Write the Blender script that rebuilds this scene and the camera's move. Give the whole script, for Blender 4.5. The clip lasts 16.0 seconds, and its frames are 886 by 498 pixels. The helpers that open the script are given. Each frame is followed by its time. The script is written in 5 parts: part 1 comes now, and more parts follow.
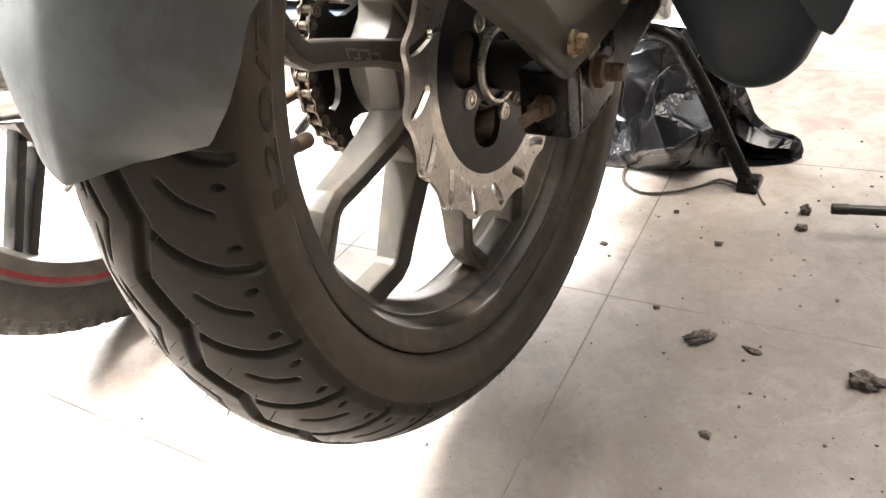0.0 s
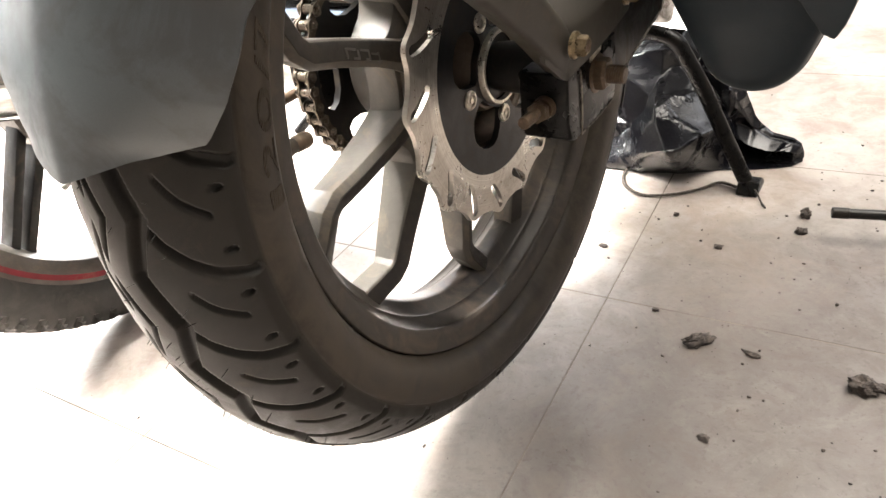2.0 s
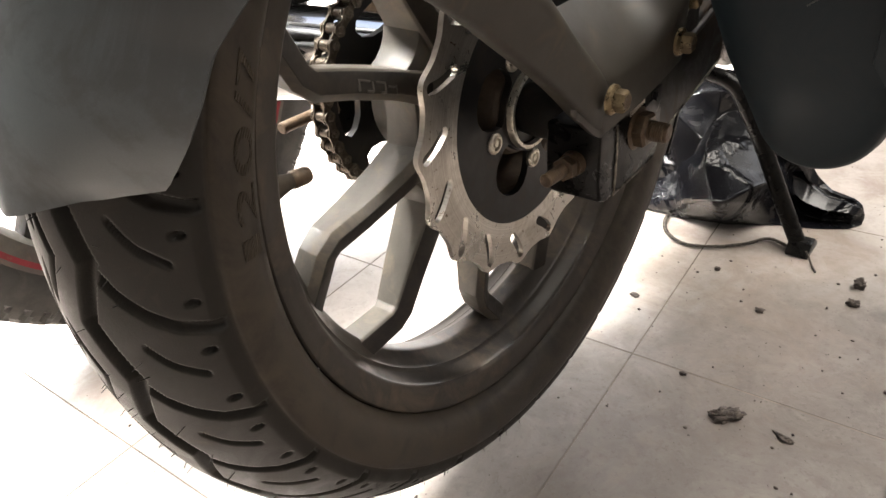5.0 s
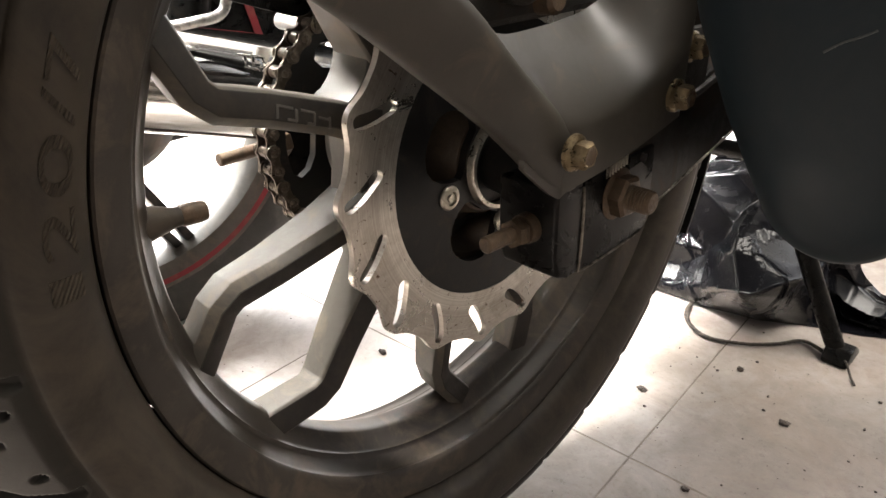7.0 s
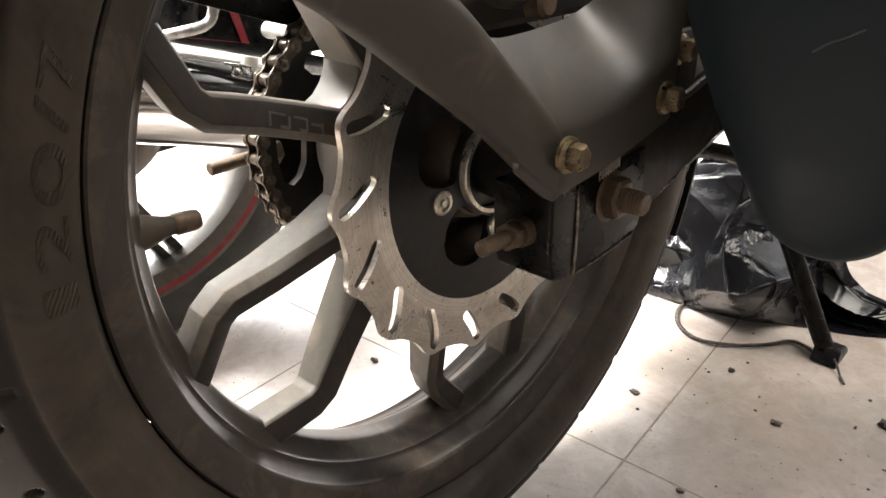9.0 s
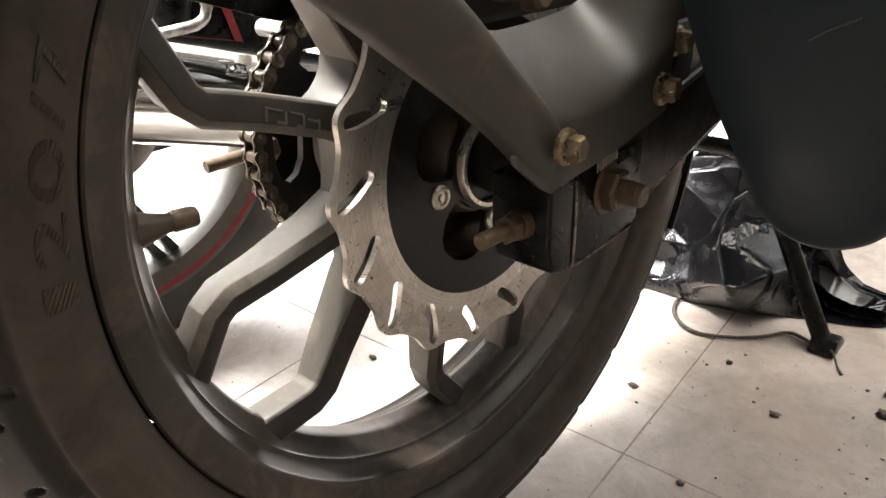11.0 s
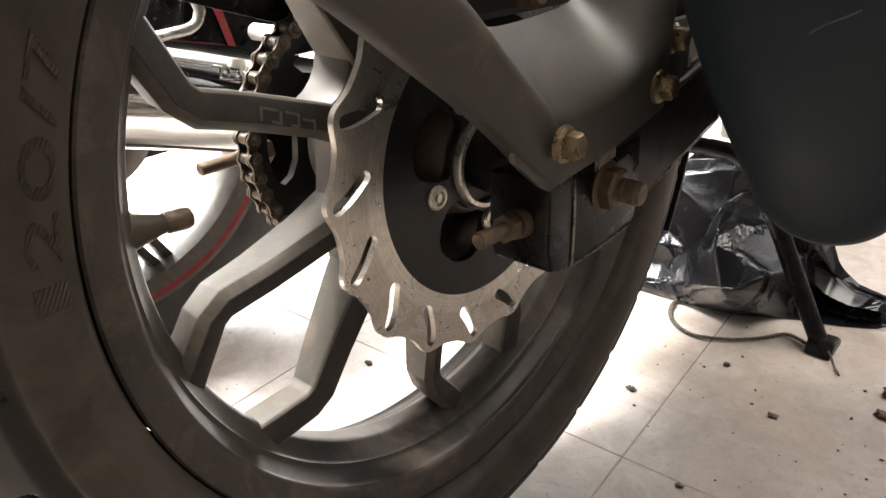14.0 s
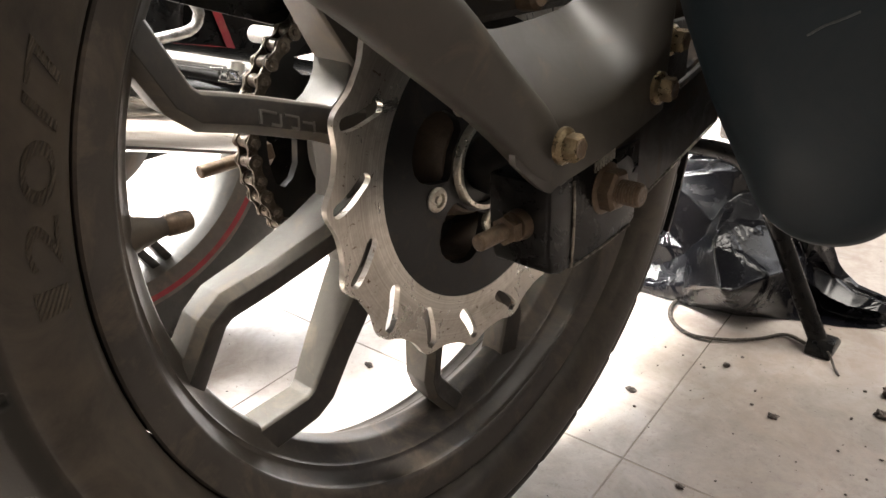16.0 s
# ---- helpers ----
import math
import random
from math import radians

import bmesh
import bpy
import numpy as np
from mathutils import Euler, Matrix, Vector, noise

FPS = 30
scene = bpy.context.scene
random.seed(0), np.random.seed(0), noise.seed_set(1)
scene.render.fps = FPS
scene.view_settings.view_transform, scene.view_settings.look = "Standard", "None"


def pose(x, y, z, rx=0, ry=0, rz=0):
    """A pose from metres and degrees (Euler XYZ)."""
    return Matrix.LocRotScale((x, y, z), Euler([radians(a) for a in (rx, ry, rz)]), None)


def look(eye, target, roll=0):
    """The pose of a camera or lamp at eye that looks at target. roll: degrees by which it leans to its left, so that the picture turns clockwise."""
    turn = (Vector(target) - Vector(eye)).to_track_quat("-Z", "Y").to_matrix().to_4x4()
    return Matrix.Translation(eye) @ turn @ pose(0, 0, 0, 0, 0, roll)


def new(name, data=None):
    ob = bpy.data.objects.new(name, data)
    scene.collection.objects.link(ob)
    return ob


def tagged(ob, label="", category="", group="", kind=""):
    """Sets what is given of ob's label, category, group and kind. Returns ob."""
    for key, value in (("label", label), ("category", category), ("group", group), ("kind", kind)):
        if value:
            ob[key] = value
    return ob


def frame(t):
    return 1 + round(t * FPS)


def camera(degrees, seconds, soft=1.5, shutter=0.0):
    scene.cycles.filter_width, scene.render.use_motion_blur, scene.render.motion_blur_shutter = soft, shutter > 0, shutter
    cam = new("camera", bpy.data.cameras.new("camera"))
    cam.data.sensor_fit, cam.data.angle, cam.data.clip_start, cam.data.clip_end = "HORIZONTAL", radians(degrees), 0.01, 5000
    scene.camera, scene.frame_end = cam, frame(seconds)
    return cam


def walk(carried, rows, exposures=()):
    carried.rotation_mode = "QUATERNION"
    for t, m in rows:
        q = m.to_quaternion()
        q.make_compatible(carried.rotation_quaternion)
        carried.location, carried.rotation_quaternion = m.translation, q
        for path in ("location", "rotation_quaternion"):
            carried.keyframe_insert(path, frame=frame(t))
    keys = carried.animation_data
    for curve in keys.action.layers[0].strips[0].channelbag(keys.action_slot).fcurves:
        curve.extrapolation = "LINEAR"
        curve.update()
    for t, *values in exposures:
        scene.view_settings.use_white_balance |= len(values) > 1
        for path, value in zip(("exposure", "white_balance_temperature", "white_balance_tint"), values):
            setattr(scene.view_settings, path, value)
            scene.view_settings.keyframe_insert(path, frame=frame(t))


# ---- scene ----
WZ = 0.3662  # height of the raised rear axle above the floor

cam = camera(65.63, 16.0)
PATH = [
    (0.0, 0.3252, -0.4526, 0.5445, 56.64, 8.22, 32.27),
    (0.5, 0.3244, -0.4506, 0.5460, 56.51, 8.19, 32.28),
    (1.0, 0.3247, -0.4516, 0.5439, 56.55, 7.83, 32.36),
    (1.5, 0.3253, -0.4543, 0.5408, 56.99, 7.62, 32.31),
    (2.0, 0.3245, -0.4503, 0.5441, 56.67, 7.81, 32.51),
    (2.5, 0.3246, -0.4499, 0.5443, 56.76, 7.82, 32.38),
    (3.0, 0.3266, -0.4522, 0.5427, 57.18, 7.71, 32.71),
    (3.2, 0.3231, -0.4545, 0.5474, 56.72, 7.67, 32.52),
    (5.3, 0.3109, -0.3697, 0.5429, 58.52, 3.47, 40.67),
    (5.5, 0.3108, -0.3530, 0.5396, 59.95, 2.71, 42.32),
    (6.0, 0.3144, -0.3229, 0.5273, 61.90, 1.69, 43.97),
    (6.5, 0.3131, -0.3072, 0.5094, 63.43, 1.84, 45.16),
    (7.0, 0.3142, -0.3023, 0.5052, 63.35, 1.48, 44.62),
    (7.5, 0.3124, -0.3032, 0.5042, 63.48, 1.76, 44.11),
    (8.0, 0.3131, -0.3047, 0.5042, 63.72, 1.55, 43.87),
    (8.5, 0.3130, -0.3049, 0.5043, 63.70, 1.72, 43.40),
    (9.0, 0.3119, -0.3054, 0.5036, 64.00, 1.89, 43.25),
    (11.5, 0.3109, -0.3070, 0.5012, 63.78, 2.45, 42.55),
    (12.0, 0.3106, -0.3063, 0.5004, 64.17, 2.19, 42.70),
    (12.5, 0.3104, -0.3069, 0.4996, 64.18, 2.25, 42.44),
    (13.0, 0.3092, -0.3068, 0.4990, 64.26, 2.36, 42.18),
    (13.5, 0.3081, -0.3069, 0.4973, 64.46, 2.68, 41.97),
    (14.0, 0.3083, -0.3069, 0.4970, 64.36, 2.63, 41.94),
    (14.5, 0.3080, -0.3063, 0.4968, 64.54, 2.61, 42.12),
    (15.0, 0.3082, -0.3067, 0.4974, 64.60, 2.51, 41.86),
    (15.5, 0.3090, -0.3074, 0.4973, 64.35, 2.73, 41.50),
    (16.0, 0.3081, -0.3072, 0.4975, 64.45, 2.75, 41.82),
]
walk(cam, [(t, pose(x, y, z, rx, ry, rz)) for t, x, y, z, rx, ry, rz in PATH],
     [(0.0, 0.80), (3.2, 0.80), (5.3, 0.36), (16.0, 0.38)])

# ---- light ----
world = bpy.data.worlds.new("sky")
scene.world = world
world.use_nodes = True
wn = world.node_tree
sky = wn.nodes.new("ShaderNodeTexSky")
sky.sky_type = "NISHITA"
sky.sun_disc = False
sky.sun_elevation, sky.sun_rotation = radians(48), radians(10)
wn.links.new(sky.outputs[0], wn.nodes["Background"].inputs[0])
wn.nodes["Background"].inputs[1].default_value = 0.13


def area_lamp(name, m, size_x, size_y, watts, colour):
    data = bpy.data.lights.new(name, "AREA")
    data.shape, data.size, data.size_y = "RECTANGLE", size_x, size_y
    data.energy, data.color = watts, colour
    ob = new(name, data)
    ob.matrix_world = m
    return ob


# daylight through wide front opening, doorway and window, and a ceiling tube, all unseen
area_lamp("front_daylight", look((-2.20, 3.55, 1.25), (-1.0, 0.0, 0.3)), 1.7, 2.1, 420.0, (1.0, 0.99, 0.98))
area_lamp("side_daylight", look((-3.05, 0.4, 1.72), (0.0, 0.1, 0.4)), 2.6, 1.3, 460.0, (1.0, 0.98, 0.95))
tube_lamp = area_lamp("ceiling_tube_light", look((-0.88, -0.30, 2.62), (-0.40, 0.25, 0.0)), 0.30, 1.2, 80.0, (1.0, 0.97, 0.93))
tube_lamp.data.spread = radians(62)  # narrowed to keep its light off the right-hand floor
# added fill light from above, brightens the top of the arm cover
area_lamp("overhead_fill", look((1.00, 0.85, 2.70), (1.00, 0.85, 0.0)), 1.3, 1.7, 92.0, (1.0, 0.94, 0.86))
area_lamp("window_daylight", look((1.05, 2.27, 1.55), (0.25, 0.3, 0.3)), 1.35, 1.3, 12.0, (1.0, 0.97, 0.93))


# ---- materials ----
def nodes_of(name):
    m = bpy.data.materials.new(name)
    m.use_nodes = True
    return m, m.node_tree, m.node_tree.nodes["Principled BSDF"]


def noise_node(nt, scale, detail=6.0, rough=0.6, vec=None, distort=0.0):
    n = nt.nodes.new("ShaderNodeTexNoise")
    n.inputs["Scale"].default_value, n.inputs["Detail"].default_value = scale, detail
    n.inputs["Roughness"].default_value, n.inputs["Distortion"].default_value = rough, distort
    if vec is not None:
        nt.links.new(vec, n.inputs["Vector"])
    return n


def ramp_node(nt, src, a, b, lo=0.0, hi=1.0):
    n = nt.nodes.new("ShaderNodeMapRange")
    n.clamp = True
    for i, v in ((1, a), (2, b), (3, lo), (4, hi)):
        n.inputs[i].default_value = v
    nt.links.new(src, n.inputs[0])
    return n.outputs[0]


def mix_node(nt, fac, a, b):
    n = nt.nodes.new("ShaderNodeMix")
    n.data_type = "RGBA"
    for sock, v in ((n.inputs[0], fac), (n.inputs[6], a), (n.inputs[7], b)):
        if isinstance(v, (int, float)):
            sock.default_value = v
        elif isinstance(v, tuple):
            sock.default_value = (*v, 1.0)
        else:
            nt.links.new(v, sock)
    return n.outputs[2]


def coords(nt):
    return nt.nodes.new("ShaderNodeTexCoord").outputs["Object"]


def surface(name, base, rough=0.5, metal=0.0, dust=(0.30, 0.24, 0.17), dusty=(0.6, 0.85, 0.35), fine=900.0, coarse=30.0,
            bump=0.05, vary=0.25, spread=0.12, coat=0.0, stretch=None, spec=0.5):
    """Base colour with fine and coarse variation, patches of dust, uneven gloss and a fine relief. dusty: from, to, most."""
    m, nt, p = nodes_of(name)
    v = coords(nt)
    if stretch:
        mp = nt.nodes.new("ShaderNodeMapping")
        mp.inputs["Scale"].default_value = stretch
        nt.links.new(v, mp.inputs[0])
        v = mp.outputs[0]
    big, small = noise_node(nt, coarse, 8.0, 0.65, v, 0.3), noise_node(nt, fine, 4.0, 0.6, v)
    dark = tuple(c * (1.0 - vary) for c in base)
    light = tuple(min(1.0, c * (1.0 + vary)) for c in base)
    col = mix_node(nt, ramp_node(nt, big.outputs[0], 0.36, 0.64), dark, light)
    col = mix_node(nt, ramp_node(nt, small.outputs[0], 0.40, 0.65, 0.0, 0.35), col, dark)
    patch = noise_node(nt, coarse * 1.7, 10.0, 0.7, v, 0.6)
    spread_patch = ramp_node(nt, patch.outputs[0], 0.33, 0.67)
    f = ramp_node(nt, spread_patch, dusty[0], dusty[1], 0.0, dusty[2])
    col = mix_node(nt, f, col, dust)
    nt.links.new(col, p.inputs["Base Color"])
    nt.links.new(ramp_node(nt, spread_patch, 0.1, 1.0, max(0.03, rough - spread), min(1.0, rough + spread * 1.5)), p.inputs["Roughness"])
    p.inputs["Metallic"].default_value = metal
    p.inputs["Coat Weight"].default_value = coat
    p.inputs["Specular IOR Level"].default_value = spec
    if bump:
        b = nt.nodes.new("ShaderNodeBump")
        b.inputs["Strength"].default_value, b.inputs["Distance"].default_value = bump, 0.002
        nt.links.new(small.outputs[0], b.inputs["Height"])
        nt.links.new(b.outputs[0], p.inputs["Normal"])
    return m


BROWN = (0.26, 0.19, 0.12)


def tyre_material():
    """Black rubber; the sidewall inside the tread edge keeps wiped, brown, dusty streaks."""
    m, nt, p = nodes_of("tyre_rubber")
    v = coords(nt)
    flat = nt.nodes.new("ShaderNodeVectorMath")
    flat.operation = "MULTIPLY"
    nt.links.new(v, flat.inputs[0])
    flat.inputs[1].default_value = (0.0, 1.0, 1.0)
    r = nt.nodes.new("ShaderNodeVectorMath")
    r.operation = "LENGTH"
    nt.links.new(flat.outputs[0], r.inputs[0])
    big, wipe, fine = noise_node(nt, 9.0, 8.0, 0.65, v, 0.5), noise_node(nt, 26.0, 8.0, 0.7, v, 1.2), noise_node(nt, 1200.0, 4.0, 0.6, v)
    side = ramp_node(nt, r.outputs["Value"], 0.2690, 0.2655)
    col = mix_node(nt, ramp_node(nt, big.outputs[0], 0.36, 0.64), (0.0108, 0.0093, 0.0075), (0.0200, 0.0170, 0.0132))
    col = mix_node(nt, ramp_node(nt, wipe.outputs[0], 0.56, 0.74, 0.0, 0.30), col, (0.075, 0.058, 0.040))
    grey = mix_node(nt, ramp_node(nt, wipe.outputs[0], 0.34, 0.62), (0.0230, 0.0188, 0.0148), (0.052, 0.042, 0.032))
    grey = mix_node(nt, ramp_node(nt, big.outputs[0], 0.50, 0.68, 0.0, 0.45), grey, (0.085, 0.064, 0.042))
    col = mix_node(nt, side, col, grey)
    nt.links.new(col, p.inputs["Base Color"])
    nt.links.new(ramp_node(nt, wipe.outputs[0], 0.35, 0.65, 0.34, 0.56), p.inputs["Roughness"])
    p.inputs["Specular IOR Level"].default_value = 0.24
    b = nt.nodes.new("ShaderNodeBump")
    b.inputs["Strength"].default_value, b.inputs["Distance"].default_value = 0.08, 0.002
    nt.links.new(fine.outputs[0], b.inputs["Height"])
    nt.links.new(b.outputs[0], p.inputs["Normal"])
    return m


M_TYRE = tyre_material()
M_TYRE_PALE = surface("dusty_grey_rubber", (0.052, 0.051, 0.048), 0.60, 0, (0.10, 0.094, 0.084), (0.45, 0.80, 0.40), 1200, 16, 0.10, 0.25, spec=0.35)
M_DIGITS = surface("dusty_raised_rubber", (0.062, 0.049, 0.036), 0.65, 0, (0.060, 0.046, 0.032), (0.40, 0.80, 0.5), 1200, 60, 0.0, 0.3, spec=0.2)


def add_ribs(m, turn, pitch, depth):
    """Fine parallel ribs moulded into a surface, as relief."""
    nt = m.node_tree
    mp, wv, b = nt.nodes.new("ShaderNodeMapping"), nt.nodes.new("ShaderNodeTexWave"), nt.nodes.new("ShaderNodeBump")
    mp.inputs["Rotation"].default_value = (turn, 0.0, 0.0)
    wv.bands_direction = "Y"
    wv.inputs["Scale"].default_value = 0.314 / pitch
    b.inputs["Strength"].default_value, b.inputs["Distance"].default_value = 1.0, depth
    nt.links.new(coords(nt), mp.inputs[0])
    nt.links.new(mp.outputs[0], wv.inputs["Vector"])
    nt.links.new(wv.outputs["Fac"], b.inputs["Height"])
    nt.links.new(b.outputs[0], nt.nodes["Principled BSDF"].inputs["Normal"])


add_ribs(M_DIGITS, radians(35), 0.0017, 0.0007)
M_RIM = surface("rim_paint", (0.038, 0.032, 0.0265), 0.43, 0.10, (0.14, 0.105, 0.075), (0.50, 1.0, 0.45), 1500, 14, 0.03, 0.2, 0.08, spec=0.3)
M_CAST = surface("dusty_cast_paint", (0.082, 0.075, 0.065), 0.46, 0.15, (0.22, 0.165, 0.11), (0.58, 1.0, 0.32), 1500, 24, 0.04, 0.25)


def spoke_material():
    """Dusty pale cast flanks; faces towards the wheel's outside carry shade in their colour."""
    m = surface("face_shaded_spoke_paint", (0.092, 0.082, 0.069), 0.47, 0.1, (0.25, 0.19, 0.13), (0.50, 1.0, 0.40), 1500, 24, 0.04, 0.22)
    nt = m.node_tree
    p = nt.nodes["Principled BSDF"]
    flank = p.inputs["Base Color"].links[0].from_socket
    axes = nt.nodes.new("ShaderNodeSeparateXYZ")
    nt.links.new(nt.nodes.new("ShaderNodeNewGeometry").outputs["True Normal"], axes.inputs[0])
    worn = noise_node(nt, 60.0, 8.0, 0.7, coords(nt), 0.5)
    # dark tone chosen by the normal: shade painted on the outward faces
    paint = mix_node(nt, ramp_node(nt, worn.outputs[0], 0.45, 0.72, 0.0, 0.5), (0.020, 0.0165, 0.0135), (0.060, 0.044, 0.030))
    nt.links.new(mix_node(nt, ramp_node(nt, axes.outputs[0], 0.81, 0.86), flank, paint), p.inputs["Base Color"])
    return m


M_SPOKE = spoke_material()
M_BLACK = surface("black_plate", (0.010, 0.0095, 0.009), 0.40, 0.0, (0.14, 0.10, 0.065), (0.58, 0.95, 0.15), 1300, 30, 0.03, 0.2, spec=0.28)
M_FRAME = surface("satin_black_paint", (0.0036, 0.0034, 0.0032), 0.30, 0.0, (0.028, 0.020, 0.013), (0.58, 1.0, 0.30), 1300, 32, 0.03, 0.25, 0.08, spec=0.13)
M_PANEL = surface("satin_grey_paint", (0.0350, 0.0298, 0.0232), 0.46, 0.0, BROWN, (0.70, 1.1, 0.14), 1600, 30, 0.02, 0.12, 0.06, spec=0.6)
M_ARM = surface("dusty_black_paint", (0.0065, 0.0055, 0.0048), 0.48, 0.0, (0.075, 0.048, 0.030), (0.45, 0.95, 0.55), 1300, 22, 0.04, 0.25, spec=0.20)
M_PLASTIC = surface("grey_moulded_plastic", (0.050, 0.058, 0.061), 0.46, 0.0, (0.030, 0.028, 0.026), (0.48, 0.75, 0.45), 1800, 9, 0.04, 0.20)
M_MUFFLER = surface("black_muffler_paint", (0.0098, 0.0165, 0.0212), 0.45, 0.0, (0.030, 0.032, 0.033), (0.5, 0.9, 0.3), 1500, 10, 0.02, 0.15, spec=0.24)
M_BOLT = surface("brassy_zinc", (0.22, 0.168, 0.100), 0.34, 0.85, (0.10, 0.066, 0.038), (0.50, 0.95, 0.6), 900, 150, 0.12, 0.30)
M_GRIME = surface("greasy_black_casting", (0.014, 0.012, 0.010), 0.5, 0.0, (0.05, 0.036, 0.025), (0.45, 0.9, 0.5), 900, 60, 0.2, 0.35)
M_ALLOY = surface("weathered_alloy", (0.42, 0.41, 0.39), 0.42, 0.6, (0.10, 0.085, 0.07), (0.48, 0.80, 0.6), 700, 70, 0.15, 0.30)
M_RUST = surface("dusty_zinc", (0.100, 0.068, 0.042), 0.46, 0.35, (0.095, 0.060, 0.036), (0.40, 0.85, 0.7), 900, 140, 0.25, 0.40)
M_HUB = surface("brown_grimy_hub", (0.085, 0.062, 0.044), 0.55, 0.1, (0.12, 0.085, 0.055), (0.45, 0.75, 0.5), 900, 60, 0.12, 0.35)
M_ZINC = surface("zinc_screw", (0.55, 0.52, 0.45), 0.35, 0.9, BROWN, (0.55, 0.85, 0.4), 900, 120, 0.05, 0.2)
M_EDGE = surface("pale_metal_edge", (0.26, 0.235, 0.20), 0.40, 0.8, (0.03, 0.024, 0.018), (0.35, 0.75, 0.9), 900, 60, 0.1, 0.3)
M_CHAIN = surface("chain_steel", (0.15, 0.125, 0.098), 0.36, 0.80, (0.05, 0.035, 0.025), (0.42, 0.72, 0.65), 900, 120, 0.1, 0.3)
M_CHROME = surface("chrome", (0.80, 0.79, 0.77), 0.10, 1.0, (0.4, 0.36, 0.3), (0.6, 0.95, 0.15), 500, 14, 0.0, 0.05, 0.05)
M_RED = surface("red_tape", (0.20, 0.008, 0.016), 0.45, 0.0, BROWN, (0.6, 0.95, 0.2), 900, 30, 0.0, 0.15)
M_PALE = surface("pale_plastic", (0.33, 0.315, 0.29), 0.5, 0.0, BROWN, (0.6, 0.95, 0.2), 900, 60, 0.02, 0.1)
M_SHEET = surface("black_polythene", (0.004, 0.004, 0.0055), 0.24, 0.0, (0.04, 0.038, 0.037), (0.6, 0.98, 0.12), 700, 14, 0.01, 0.2, 0.05, spec=0.32)


def add_creases(m):
    """Sharp small folds pressed into thin film, as relief."""
    nt = m.node_tree
    v = coords(nt)
    warp = noise_node(nt, 9.0, 4.0, 0.6, v, 1.0)
    mix = nt.nodes.new("ShaderNodeVectorMath")
    mix.operation = "MULTIPLY_ADD"
    nt.links.new(warp.outputs["Color"], mix.inputs[0])
    mix.inputs[1].default_value = (0.10, 0.10, 0.05)
    nt.links.new(v, mix.inputs[2])
    cells = nt.nodes.new("ShaderNodeTexVoronoi")
    cells.feature = "DISTANCE_TO_EDGE"
    cells.inputs["Scale"].default_value = 8.5
    nt.links.new(mix.outputs[0], cells.inputs["Vector"])
    b = nt.nodes.new("ShaderNodeBump")
    b.inputs["Strength"].default_value, b.inputs["Distance"].default_value = 0.42, 0.006
    nt.links.new(ramp_node(nt, cells.outputs["Distance"], 0.0, 0.10, 1.0, 0.0), b.inputs["Height"])
    nt.links.new(b.outputs[0], nt.nodes["Principled BSDF"].inputs["Normal"])


add_creases(M_SHEET)
M_DIRT = surface("dry_dirt", (0.050, 0.040, 0.035), 0.95, 0.0, (0.13, 0.108, 0.092), (0.45, 0.7, 0.55), 600, 90, 0.6, 0.45)
M_ROPE = surface("braided_cord", (0.028, 0.023, 0.020), 0.9, 0.0, (0.085, 0.070, 0.055), (0.42, 0.6, 0.8), 900, 160, 0.5, 0.4)
# unseen walls are toned dark to hold down bounced light
M_WALL = surface("dark_wall_paint", (0.075, 0.072, 0.070), 0.85, 0.0, (0.3, 0.27, 0.23), (0.55, 0.9, 0.3), 200, 3, 0.05, 0.05)
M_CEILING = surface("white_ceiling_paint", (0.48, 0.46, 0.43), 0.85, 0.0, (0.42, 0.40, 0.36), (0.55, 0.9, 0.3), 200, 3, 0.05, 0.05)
M_GROUT = surface("tile_grout", (0.160, 0.132, 0.110), 0.9, 0.0, (0.12, 0.10, 0.085), (0.5, 0.8, 0.5), 500, 20, 0.2, 0.3)
M_YARD = surface("yard_concrete", (0.42, 0.40, 0.37), 0.85, 0.0, (0.3, 0.27, 0.23), (0.5, 0.8, 0.4), 90, 3, 0.3, 0.15)


